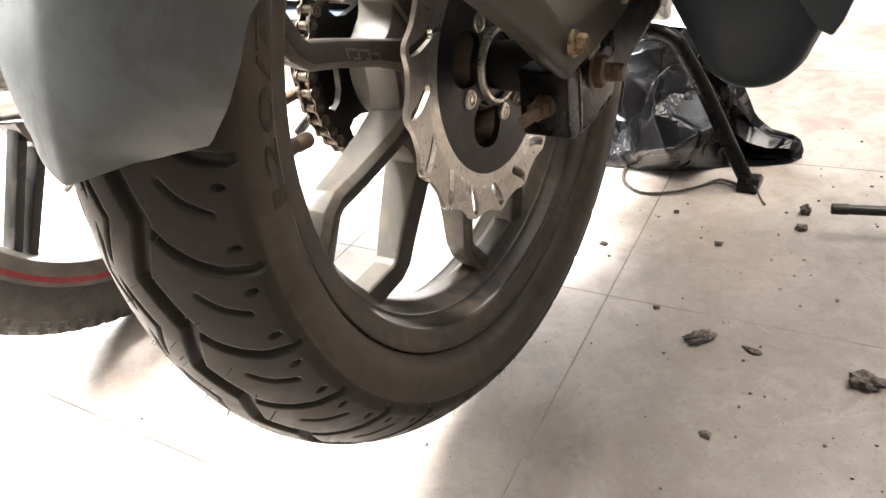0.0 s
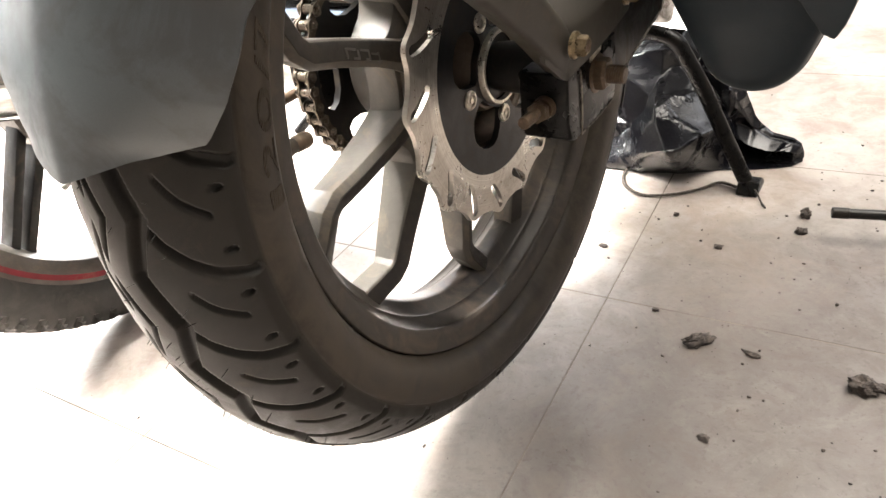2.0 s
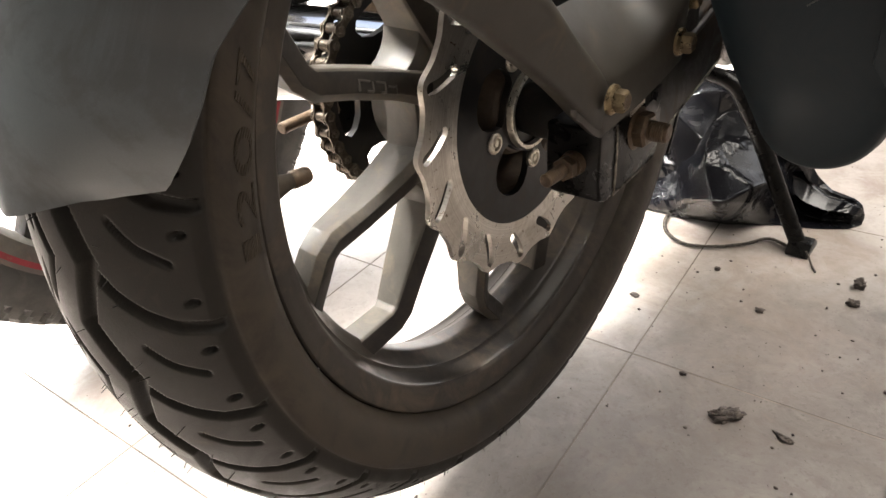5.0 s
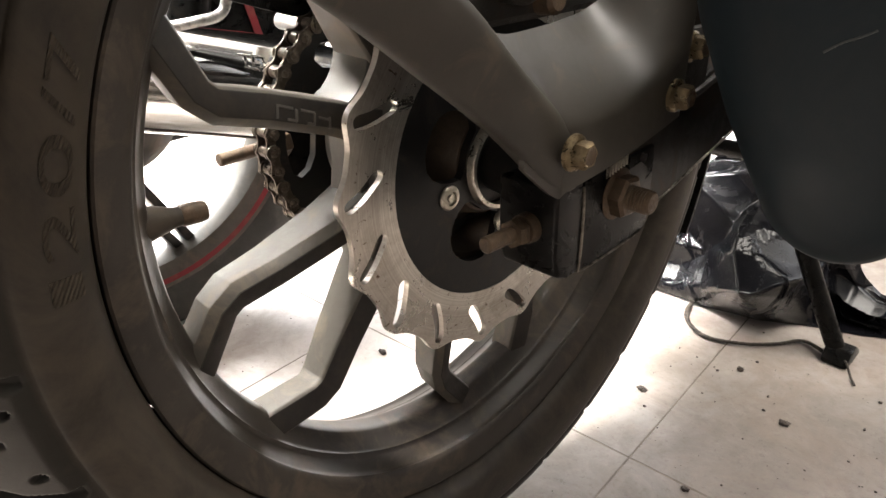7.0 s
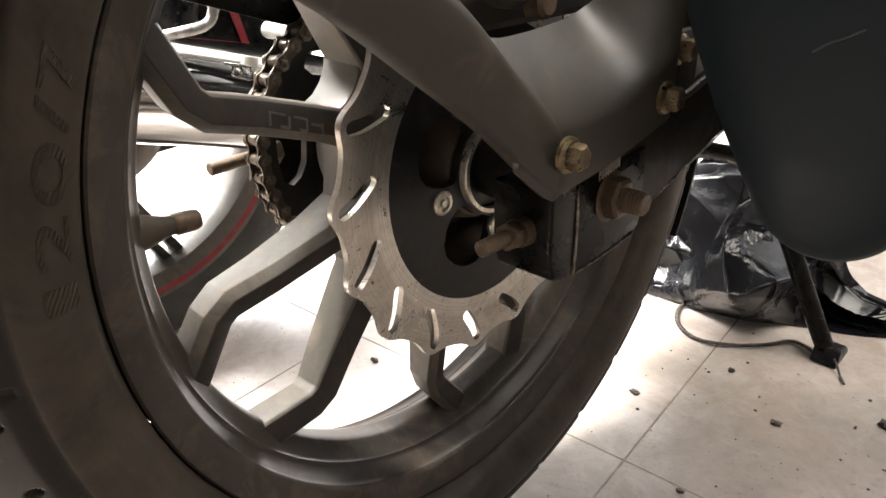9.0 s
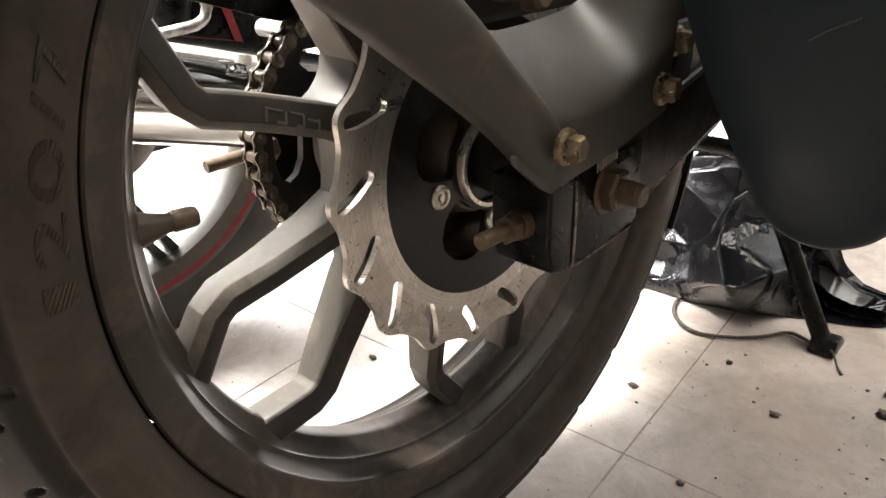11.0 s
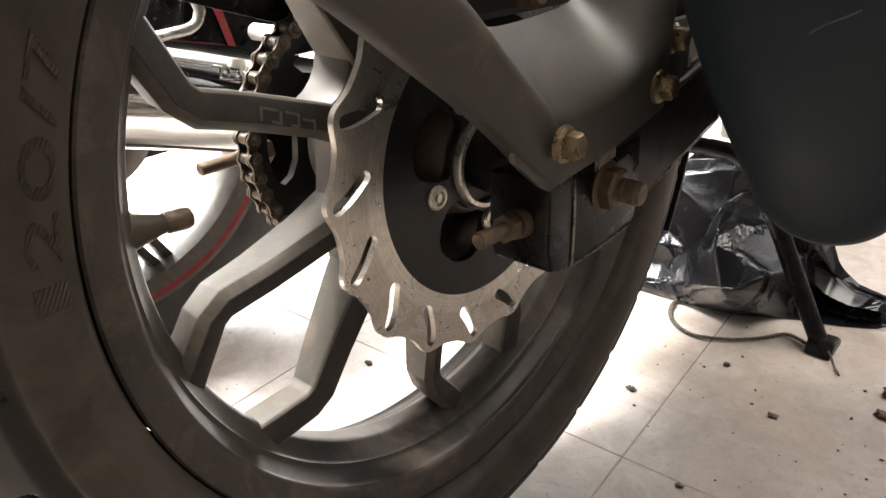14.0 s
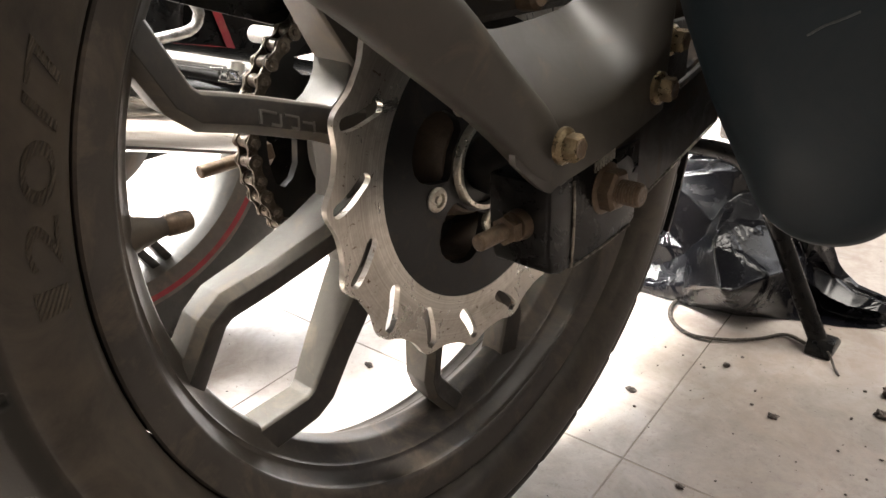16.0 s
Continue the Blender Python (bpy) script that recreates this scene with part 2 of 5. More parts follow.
def disc_material():
    """Steel brushed in rings about the axle, a darker swept band outside, rust flecks."""
    m, nt, p = nodes_of("ring_brushed_steel")
    v = coords(nt)
    flat = nt.nodes.new("ShaderNodeVectorMath")
    flat.operation = "MULTIPLY"
    nt.links.new(v, flat.inputs[0])
    flat.inputs[1].default_value = (0.0, 1.0, 1.0)
    r = nt.nodes.new("ShaderNodeVectorMath")
    r.operation = "LENGTH"
    nt.links.new(flat.outputs[0], r.inputs[0])
    rings = nt.nodes.new("ShaderNodeTexNoise")
    rings.noise_dimensions = "1D"
    rings.inputs["Scale"].default_value, rings.inputs["Detail"].default_value = 900.0, 5.0
    nt.links.new(r.outputs["Value"], rings.inputs["W"])
    cloud, fleck = noise_node(nt, 34.0, 8.0, 0.7, v, 0.5), noise_node(nt, 150.0, 6.0, 0.65, v, 0.8)
    col = mix_node(nt, ramp_node(nt, rings.outputs[0], 0.3, 0.7), (0.52, 0.49, 0.44), (0.70, 0.67, 0.61))
    col = mix_node(nt, ramp_node(nt, r.outputs["Value"], 0.0955, 0.0970, 0.0, 0.40), col, (0.37, 0.335, 0.29))
    col = mix_node(nt, ramp_node(nt, cloud.outputs[0], 0.48, 0.66, 0.0, 0.5), col, (0.25, 0.205, 0.155))
    col = mix_node(nt, ramp_node(nt, fleck.outputs[0], 0.63, 0.67, 0.0, 0.9), col, (0.10, 0.055, 0.03))
    nt.links.new(col, p.inputs["Base Color"])
    p.inputs["Metallic"].default_value = 0.92
    nt.links.new(ramp_node(nt, cloud.outputs[0], 0.38, 0.64, 0.24, 0.48), p.inputs["Roughness"])
    b = nt.nodes.new("ShaderNodeBump")
    b.inputs["Strength"].default_value, b.inputs["Distance"].default_value = 0.10, 0.0004
    nt.links.new(rings.outputs[0], b.inputs["Height"])
    nt.links.new(b.outputs[0], p.inputs["Normal"])
    return m


M_DISC = disc_material()


def tile_material():
    m, nt, p = nodes_of("stained_floor_tile")
    geo = nt.nodes.new("ShaderNodeNewGeometry")
    v = geo.outputs["Position"]
    rnd = nt.nodes.new("ShaderNodeObjectInfo").outputs["Random"]
    clouds = noise_node(nt, 5.0, 9.0, 0.62, v, 0.8)
    blot = noise_node(nt, 19.0, 11.0, 0.72, v, 0.5)
    smear = noise_node(nt, 9.0, 10.0, 0.78, v, 1.6)
    speck = noise_node(nt, 150.0, 5.0, 0.6, v)
    drops = noise_node(nt, 62.0, 6.0, 0.55, v, 0.3)
    pit = noise_node(nt, 420.0, 3.0, 0.5, v)
    col = mix_node(nt, ramp_node(nt, clouds.outputs[0], 0.40, 0.60), (0.311, 0.256, 0.220), (0.470, 0.424, 0.386))
    col = mix_node(nt, ramp_node(nt, blot.outputs[0], 0.50, 0.62, 0.0, 0.26), col, (0.25, 0.195, 0.155))
    col = mix_node(nt, ramp_node(nt, blot.outputs[0], 0.34, 0.49, 0.40, 0.0), col, (0.538, 0.504, 0.470))
    col = mix_node(nt, ramp_node(nt, smear.outputs[0], 0.52, 0.62, 0.0, 0.16), col, (0.19, 0.145, 0.115))
    col = mix_node(nt, ramp_node(nt, drops.outputs[0], 0.60, 0.66, 0.0, 0.12), col, (0.13, 0.10, 0.085))
    col = mix_node(nt, ramp_node(nt, speck.outputs[0], 0.60, 0.66, 0.0, 0.20), col, (0.16, 0.12, 0.10))
    # a wide ragged film: trodden dirt, darkened further for the bike's shade
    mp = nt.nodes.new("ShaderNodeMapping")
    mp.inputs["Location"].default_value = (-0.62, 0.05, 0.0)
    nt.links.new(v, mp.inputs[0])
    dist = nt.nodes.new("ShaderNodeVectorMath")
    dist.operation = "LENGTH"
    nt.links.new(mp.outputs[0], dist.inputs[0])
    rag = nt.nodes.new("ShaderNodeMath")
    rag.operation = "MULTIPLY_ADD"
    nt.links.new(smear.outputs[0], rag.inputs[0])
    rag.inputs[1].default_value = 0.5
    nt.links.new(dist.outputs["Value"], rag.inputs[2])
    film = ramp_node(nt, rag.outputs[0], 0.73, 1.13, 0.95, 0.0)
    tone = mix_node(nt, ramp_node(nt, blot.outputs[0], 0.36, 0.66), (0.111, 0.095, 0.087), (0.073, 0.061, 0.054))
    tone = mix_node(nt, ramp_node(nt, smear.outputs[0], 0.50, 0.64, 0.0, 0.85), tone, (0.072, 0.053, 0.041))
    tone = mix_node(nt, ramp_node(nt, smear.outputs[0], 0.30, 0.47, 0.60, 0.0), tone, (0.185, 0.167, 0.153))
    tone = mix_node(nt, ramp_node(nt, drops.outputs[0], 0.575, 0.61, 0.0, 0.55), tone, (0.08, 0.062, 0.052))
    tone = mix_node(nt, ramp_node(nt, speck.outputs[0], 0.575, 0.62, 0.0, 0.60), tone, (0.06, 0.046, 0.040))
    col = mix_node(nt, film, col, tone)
    col = mix_node(nt, ramp_node(nt, rnd, 0.0, 1.0, 0.0, 0.10), col, (0.34, 0.30, 0.26))
    nt.links.new(col, p.inputs["Base Color"])
    # the darkened dirt film is duller than the bare glaze
    dull = nt.nodes.new("ShaderNodeMath")
    dull.operation = "MULTIPLY_ADD"
    nt.links.new(film, dull.inputs[0])
    dull.inputs[1].default_value = 0.04
    nt.links.new(ramp_node(nt, blot.outputs[0], 0.38, 0.62, 0.28, 0.55), dull.inputs[2])
    nt.links.new(dull.outputs[0], p.inputs["Roughness"])
    nt.links.new(ramp_node(nt, film, 0.0, 0.9, 0.42, 0.46), p.inputs["Specular IOR Level"])
    b = nt.nodes.new("ShaderNodeBump")
    b.inputs["Strength"].default_value, b.inputs["Distance"].default_value = 0.12, 0.001
    nt.links.new(pit.outputs[0], b.inputs["Height"])
    nt.links.new(b.outputs[0], p.inputs["Normal"])
    return m


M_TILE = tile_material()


# ---- mesh tools ----
def mesh_object(name, verts, faces, material, smooth=35.0):
    me = bpy.data.meshes.new(name)
    me.from_pydata([tuple(v) for v in verts], [], [tuple(f) for f in faces])
    me.materials.append(material)
    me.validate()
    if smooth:
        me.polygons.foreach_set("use_smooth", [True] * len(me.polygons))
        me.set_sharp_from_angle(angle=radians(smooth))
    me.update()
    return new(name, me)


def bm_data(bm):
    bm.verts.ensure_lookup_table()
    out = [v.co.copy() for v in bm.verts], [[v.index for v in f.verts] for f in bm.faces]
    bm.free()
    return out


def join(*shapes):
    verts, faces = [], []
    for vs, fs in shapes:
        n = len(verts)
        verts += list(vs)
        faces += [[i + n for i in f] for f in fs]
    return verts, faces


def moved(shape, m):
    return [m @ Vector(v) for v in shape[0]], shape[1]


def part(name, shape, material, parent, label="", smooth=35.0, lift=None):
    """A mesh of its own under a thing or a part; shapes of the raised bike are given about its rear axle."""
    ob = mesh_object(name, shape[0], shape[1], material, smooth)
    ob.parent = parent
    if lift:
        ob.location = lift
    return tagged(ob, label)


def thing(name, label, category, group="", kind="", at=(0, 0, 0)):
    ob = new(name)
    ob.location = at
    ob.empty_display_size = 0.1
    return tagged(ob, label, category, group, kind)


def frame_along(p0, p1):
    d = (Vector(p1) - Vector(p0)).normalized()
    a = d.orthogonal().normalized()
    return Vector(p0), d, a, d.cross(a)


def lathe(p0, p1, prof, n=32, caps=True):
    """Turned shape along the line p0 to p1: prof of (metres along, radius)."""
    o, d, a, b = frame_along(p0, p1)
    verts, faces = [], []
    for s, r in prof:
        for k in range(n):
            w = 2 * math.pi * k / n
            verts.append(o + d * s + (a * math.cos(w) + b * math.sin(w)) * r)
    m = len(prof)
    for i in range(m - 1):
        for k in range(n):
            faces.append([i * n + k, i * n + (k + 1) % n, (i + 1) * n + (k + 1) % n, (i + 1) * n + k])
    if caps:
        faces.append(list(range(n))[::-1])
        faces.append([(m - 1) * n + k for k in range(n)])
    return verts, faces


def rod(p0, p1, r, n=24, edge=0.0008, r1=None):
    length = (Vector(p1) - Vector(p0)).length
    r1 = r if r1 is None else r1
    e = min(edge, r * 0.4, length * 0.3)
    return lathe(p0, p1, [(0, r - e), (e, r), (length - e, r1), (length, r1 - e)], n)


def hexagon(p0, p1, r, turn=0.0):
    """A hexagonal nut or head with a turned chamfer on its outer end."""
    o, d, a, b = frame_along(p0, p1)
    length = (Vector(p1) - Vector(p0)).length
    verts, faces = [], []
    for s, k_r in ((0, 1.0), (length * 0.8, 1.0), (length, 0.84)):
        for k in range(6):
            w = math.pi * k / 3 + turn
            verts.append(o + d * s + (a * math.cos(w) + b * math.sin(w)) * r * k_r)
    for i in range(2):
        for k in range(6):
            faces.append([i * 6 + k, i * 6 + (k + 1) % 6, i * 6 + 6 + (k + 1) % 6, i * 6 + 6 + k])
    faces += [list(range(6))[::-1], [12 + k for k in range(6)]]
    return verts, faces


def revolve(prof, n=160, a0=0.0, a1=360.0, closed_profile=True):
    """prof of (x, r) turned about the x axis."""
    full = abs(a1 - a0) >= 360.0
    steps = n if full else n + 1
    m = len(prof)
    verts, faces = [], []
    for k in range(steps):
        w = radians(a0 + (a1 - a0) * k / n)
        c, s = math.cos(w), math.sin(w)
        verts += [(x, r * c, r * s) for x, r in prof]
    for k in range(n):
        k2 = (k + 1) % steps
        for i in range(m if closed_profile else m - 1):
            j = (i + 1) % m
            faces.append([k * m + i, k * m + j, k2 * m + j, k2 * m + i])
    return verts, faces


def tube(points, r, n=14, closed=False, radii=None):
    """A round bar swept along points, smoothed as a Catmull-Rom line."""
    p = [Vector(q) for q in points]
    line = []
    for i in range(len(p) - 1):
        q0, q1, q2, q3 = p[max(i - 1, 0)], p[i], p[i + 1], p[min(i + 2, len(p) - 1)]
        for k in range(6):
            t = k / 6
            line.append(0.5 * ((2 * q1) + (q2 - q0) * t + (2 * q0 - 5 * q1 + 4 * q2 - q3) * t * t + (3 * q1 - q0 - 3 * q2 + q3) * t ** 3))
    line.append(p[-1])
    verts, faces = [], []
    a = (line[1] - line[0]).orthogonal().normalized()
    for i, q in enumerate(line):
        d = (line[min(i + 1, len(line) - 1)] - line[max(i - 1, 0)]).normalized()
        a = (a - d * a.dot(d)).normalized()
        b = d.cross(a)
        rr = r if radii is None else radii[0] + (radii[1] - radii[0]) * i / (len(line) - 1)
        for k in range(n):
            w = 2 * math.pi * k / n
            verts.append(q + (a * math.cos(w) + b * math.sin(w)) * rr)
    for i in range(len(line) - 1):
        for k in range(n):
            faces.append([i * n + k, i * n + (k + 1) % n, (i + 1) * n + (k + 1) % n, (i + 1) * n + k])
    faces += [list(range(n))[::-1], [(len(line) - 1) * n + k for k in range(n)]]
    return verts, faces


def bevelled(verts, faces, width, segments=2, sharp=25.0):
    bm = bmesh.new()
    vs = [bm.verts.new(v) for v in verts]
    for f in faces:
        bm.faces.new([vs[i] for i in f])
    bmesh.ops.recalc_face_normals(bm, faces=bm.faces)
    edges = [e for e in bm.edges if len(e.link_faces) == 2 and e.calc_face_angle(0) > radians(sharp)]
    if width > 0:
        bmesh.ops.bevel(bm, geom=edges, offset=width, segments=segments, profile=0.6, affect="EDGES", clamp_overlap=True)
    return bm_data(bm)


def box(centre, size, bevel=0.002, m=None, segments=2):
    x, y, z = (s / 2 for s in size)
    verts = [Vector((a * x, b * y, c * z)) for a in (-1, 1) for b in (-1, 1) for c in (-1, 1)]
    faces = [[0, 1, 3, 2], [4, 6, 7, 5], [0, 4, 5, 1], [2, 3, 7, 6], [0, 2, 6, 4], [1, 5, 7, 3]]
    if bevel:
        verts, faces = bevelled(verts, faces, bevel, segments)
    m = Matrix.Translation(centre) @ (m or Matrix.Identity(4))
    return [m @ v for v in verts], faces


def prism(outline, x0, x1, bevel=0.002, segments=2):
    """A flat outline of (y, z) made solid from x0 to x1."""
    n = len(outline)
    verts = [(x0, y, z) for y, z in outline] + [(x1, y, z) for y, z in outline]
    faces = [list(range(n)), [n + i for i in range(n)][::-1]] + [[i, i + n, (i + 1) % n + n, (i + 1) % n] for i in range(n)]
    return bevelled(verts, faces, bevel, segments) if bevel else (verts, faces)


def inside(p, loop):
    x, y = p
    hit = False
    for (x0, y0), (x1, y1) in zip(loop, loop[1:] + loop[:1]):
        if (y0 > y) != (y1 > y) and x < (x1 - x0) * (y - y0) / (y1 - y0) + x0:
            hit = not hit
    return hit


def pierced(outer, holes, x0, x1, edge=0.0005):
    """A flat plate from x0 to x1 with holes through it; loops of (y, z). Its front rims are slightly broken."""
    from mathutils.geometry import delaunay_2d_cdt
    loops = [outer, *holes]
    pts, segs = [], []
    for loop in loops:
        n = len(pts)
        pts += [Vector(q) for q in loop]
        segs += [(n + i, n + (i + 1) % len(loop)) for i in range(len(loop))]
    vs, _, tris, *_ = delaunay_2d_cdt(pts, segs, [], 0, 1e-7)
    keep = []
    for t in tris:
        c = sum((vs[i] for i in t), Vector((0, 0))) / len(t)
        if inside(c, outer) and not any(inside(c, h) for h in holes):
            keep.append(list(t))
    verts = [(x1, v[0], v[1]) for v in vs] + [(x0, v[0], v[1]) for v in vs]
    n = len(vs)
    faces = keep + [[i + n for i in t][::-1] for t in keep]
    count = {}
    for t in keep:
        for a, b in zip(t, t[1:] + t[:1]):
            count[(a, b)] = 1
    for a, b in list(count):
        if (b, a) not in count:
            faces.append([b, a, a + n, b + n])
    return verts, faces


def circle(cy, cz, r, n=24, a0=0.0):
    return [(cy + r * math.cos(a0 + 2 * math.pi * k / n), cz + r * math.sin(a0 + 2 * math.pi * k / n)) for k in range(n)]


def polar(r, deg):
    return r * math.cos(radians(deg)), r * math.sin(radians(deg))


def sheet(func, nu, nv, thick):
    """A thin moulding: func(u, v) gives a point; a second skin lies thick metres behind it, and the rims are closed."""
    grid = [[Vector(func(i / nu, j / nv)) for j in range(nv + 1)] for i in range(nu + 1)]
    outer, inner = [], []
    for i in range(nu + 1):
        for j in range(nv + 1):
            du = grid[min(i + 1, nu)][j] - grid[max(i - 1, 0)][j]
            dv = grid[i][min(j + 1, nv)] - grid[i][max(j - 1, 0)]
            nrm = du.cross(dv).normalized()
            outer.append(grid[i][j])
            inner.append(grid[i][j] - nrm * thick)
    w, n = nv + 1, (nu + 1) * (nv + 1)
    faces = []
    for i in range(nu):
        for j in range(nv):
            q = [i * w + j, (i + 1) * w + j, (i + 1) * w + j + 1, i * w + j + 1]
            faces += [q, [k + n for k in q][::-1]]
    for i in range(nu):
        for j in (0, nv):
            faces.append([i * w + j, (i + 1) * w + j, (i + 1) * w + j + n, i * w + j + n])
    for j in range(nv):
        for i in (0, nu):
            faces.append([i * w + j, i * w + j + 1, i * w + j + 1 + n, i * w + j + n])
    bm = bmesh.new()
    vs = [bm.verts.new(v) for v in outer + inner]
    for f in faces:
        bm.faces.new([vs[k] for k in f])
    bmesh.ops.recalc_face_normals(bm, faces=bm.faces)
    return bm_data(bm)


# ---- the place ----
# walls and ceiling are unseen, added to close the room round the light
XL, XR, YB, YF, ZC = -3.2, 2.8, -3.0, 3.7, 2.75


def slab(name, lo, hi, material, label):
    c, s = [(a + b) / 2 for a, b in zip(lo, hi)], [b - a for a, b in zip(lo, hi)]
    ob = mesh_object(name, *box((0, 0, 0), s, 0), material, 0)
    ob.location = c
    return tagged(ob, label, "wall" if "wall" in name else name, kind="structure")


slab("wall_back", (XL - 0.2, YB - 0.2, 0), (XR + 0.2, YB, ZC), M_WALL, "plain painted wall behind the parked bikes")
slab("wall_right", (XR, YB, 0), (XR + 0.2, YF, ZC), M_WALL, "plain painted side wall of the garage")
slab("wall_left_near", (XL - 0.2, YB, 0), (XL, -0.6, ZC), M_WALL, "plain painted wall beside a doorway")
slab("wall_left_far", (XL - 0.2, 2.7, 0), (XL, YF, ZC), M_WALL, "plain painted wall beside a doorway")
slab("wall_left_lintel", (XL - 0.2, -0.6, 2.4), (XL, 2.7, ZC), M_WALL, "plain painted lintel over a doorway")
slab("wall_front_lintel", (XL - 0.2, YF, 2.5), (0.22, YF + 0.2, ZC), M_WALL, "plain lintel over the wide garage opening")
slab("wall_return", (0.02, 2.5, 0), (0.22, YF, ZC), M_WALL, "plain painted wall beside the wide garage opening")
# unseen window wall, added to carry light from the front right
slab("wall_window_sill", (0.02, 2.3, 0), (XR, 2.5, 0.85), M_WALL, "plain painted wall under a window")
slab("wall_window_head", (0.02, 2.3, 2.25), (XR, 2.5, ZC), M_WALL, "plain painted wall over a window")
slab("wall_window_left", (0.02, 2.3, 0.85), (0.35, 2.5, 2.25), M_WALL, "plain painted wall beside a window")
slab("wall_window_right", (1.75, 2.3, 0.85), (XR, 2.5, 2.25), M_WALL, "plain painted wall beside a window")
slab("ceiling", (XL - 0.2, YB - 0.2, ZC), (XR + 0.2, YF + 0.2, ZC + 0.15), M_CEILING, "plain white plastered ceiling")
slab("ground", (-40, -40, -0.3), (40, 40, -0.05), M_YARD, "pale concrete yard outside the garage")

# ---- the raised motorcycle ----
bike = thing("motorcycle", "dusty black motorcycle raised on its centre stand on the tiles", "motorcycle")
UP = (0, 0, WZ)


def bike_part(name, shape, material, label="", parent=None, smooth=35.0):
    return part(name, shape, material, parent or bike, label, smooth, UP if parent is None else None)


# tyre: a turned carcass with its grooves, slits and dimples pressed in
PITCH, TREAD_HALF, R_CROWN, R_EDGE, MID = 360.0 / 29, 0.0560, 0.3145, 0.276, 0.011


def tyre_groove(x, deg):
    """Depth of the tread at x metres from the middle and deg round the wheel (numpy arrays)."""
    right = x >= MID
    rel = np.where(right, deg - 181.65, deg - 181.65 + PITCH / 2)
    rel = (rel + PITCH / 2) % PITCH - PITCH / 2
    ax = np.where(right, x, 2 * MID - x)
    mm = math.pi / 180 * 300

    def near(c):
        return np.abs((rel - c + PITCH / 2) % PITCH - PITCH / 2)

    def cut(dist, half, soft):
        return np.clip((half + soft - dist) / soft, 0, 1)

    depth = np.zeros_like(ax)
    c = np.interp(ax, [0.034, 0.0379, 0.0432, 0.0505, 0.0577, 0.0665], [-8.3, -6.66, -4.4, -2.3, -0.8, 0.0])
    steep = np.interp(ax, [0.034, 0.044, 0.060], [0.62, 0.78, 1.0])
    wide = np.interp(ax, [0.034, 0.050, 0.062], [1.0, 1.4, 2.0])
    depth = np.maximum(depth, 0.0048 * cut(near(c) * mm * steep, wide, 2.1) * (ax > 0.0345))
    tri = np.interp((rel + 7.6) % PITCH, [0, 5.7, PITCH], [0.0353, 0.0270, 0.0353])
    depth = np.maximum(depth, 0.0066 * cut(np.abs(ax - tri) * 1000 * 0.93, 1.9, 2.0))
    tri2 = np.interp((rel + 8.0) % PITCH, [0, 5.5, PITCH], [0.0193, 0.0080, 0.0193])
    depth = np.maximum(depth, 0.0040 * cut(np.abs(ax - tri2) * 1000 * 0.9, 0.3, 1.3))
    c = np.interp(ax, [0.0445, 0.0500, 0.0528, 0.0610], [0.6, 2.8, 3.7, 5.4])
    ends = np.clip(np.minimum(ax - 0.0448, 0.0610 - ax) / 0.0010, 0, 1)
    depth = np.maximum(depth, 0.0036 * cut(near(c) * mm * 0.8, 0.7, 1.3) * ends)
    for at in (-3.05, 2.5):
        d = np.hypot(near(at) * mm * 0.93, (ax - 0.0635) * 1000)
        depth = np.maximum(depth, 0.0040 * cut(d, 1.6, 0.6))
    return depth


def tyre_shape():
    side = [(0.0515, 0.2328), (0.0538, 0.2335), (0.0560, 0.2342), (0.0590, 0.2355), (0.0625, 0.2380), (0.0660, 0.2425), (0.0684, 0.2485), (0.0700, 0.2560), (0.0699, 0.2620), (0.0694, 0.2650), (0.0684, 0.2660), (0.0677, 0.2666), (0.0680, 0.2676), (0.0682, 0.2705), (0.0678, 0.2738), (0.0673, 0.2752)]
    tx = np.linspace(TREAD_HALF, -TREAD_HALF, 161) + MID
    tr = R_EDGE + (R_CROWN - R_EDGE) * (1 - ((tx - MID) / TREAD_HALF) ** 2)
    xs = np.array([q[0] for q in side] + list(tx) + [2 * MID - q[0] for q in side[::-1]])
    rs = np.array([q[1] for q in side] + list(tr) + [q[1] for q in side[::-1]])
    n = 2610
    deg = np.arange(n) * 360.0 / n
    X, D = np.meshgrid(xs, deg)
    R = np.tile(rs, (n, 1))
    on_tread = np.zeros(len(xs))
    on_tread[len(side) - 2:len(xs) - len(side) + 2] = 1.0
    cut = tyre_groove(np.clip(X, MID - 0.0555, MID + 0.0555), D) * on_tread
    R = R - cut * 0.9
    X = X - np.sign(X - MID) * cut * 0.4 * np.clip(np.abs(X - MID) / TREAD_HALF, 0, 1)
    w = np.radians(D)
    co = np.stack([X, R * np.cos(w), R * np.sin(w)], -1).reshape(-1, 3)
    m = len(xs)
    k = np.arange(n)[:, None] * m
    k2 = ((np.arange(n) + 1) % n)[:, None] * m
    i = np.arange(m - 1)[None]
    quads = np.stack([k + i, k + i + 1, k2 + i + 1, k2 + i], -1).reshape(-1, 4)
    return co, quads


def big_mesh(name, co, quads, material):
    me = bpy.data.meshes.new(name)
    me.vertices.add(len(co))
    me.vertices.foreach_set("co", co.ravel())
    me.loops.add(quads.size)
    me.loops.foreach_set("vertex_index", quads.ravel().astype(np.int32))
    me.polygons.add(len(quads))
    me.polygons.foreach_set("loop_start", np.arange(0, quads.size, 4, dtype=np.int32))
    me.polygons.foreach_set("use_smooth", np.ones(len(quads), dtype=bool))
    me.materials.append(material)
    me.update()
    me.validate()
    return new(name, me)


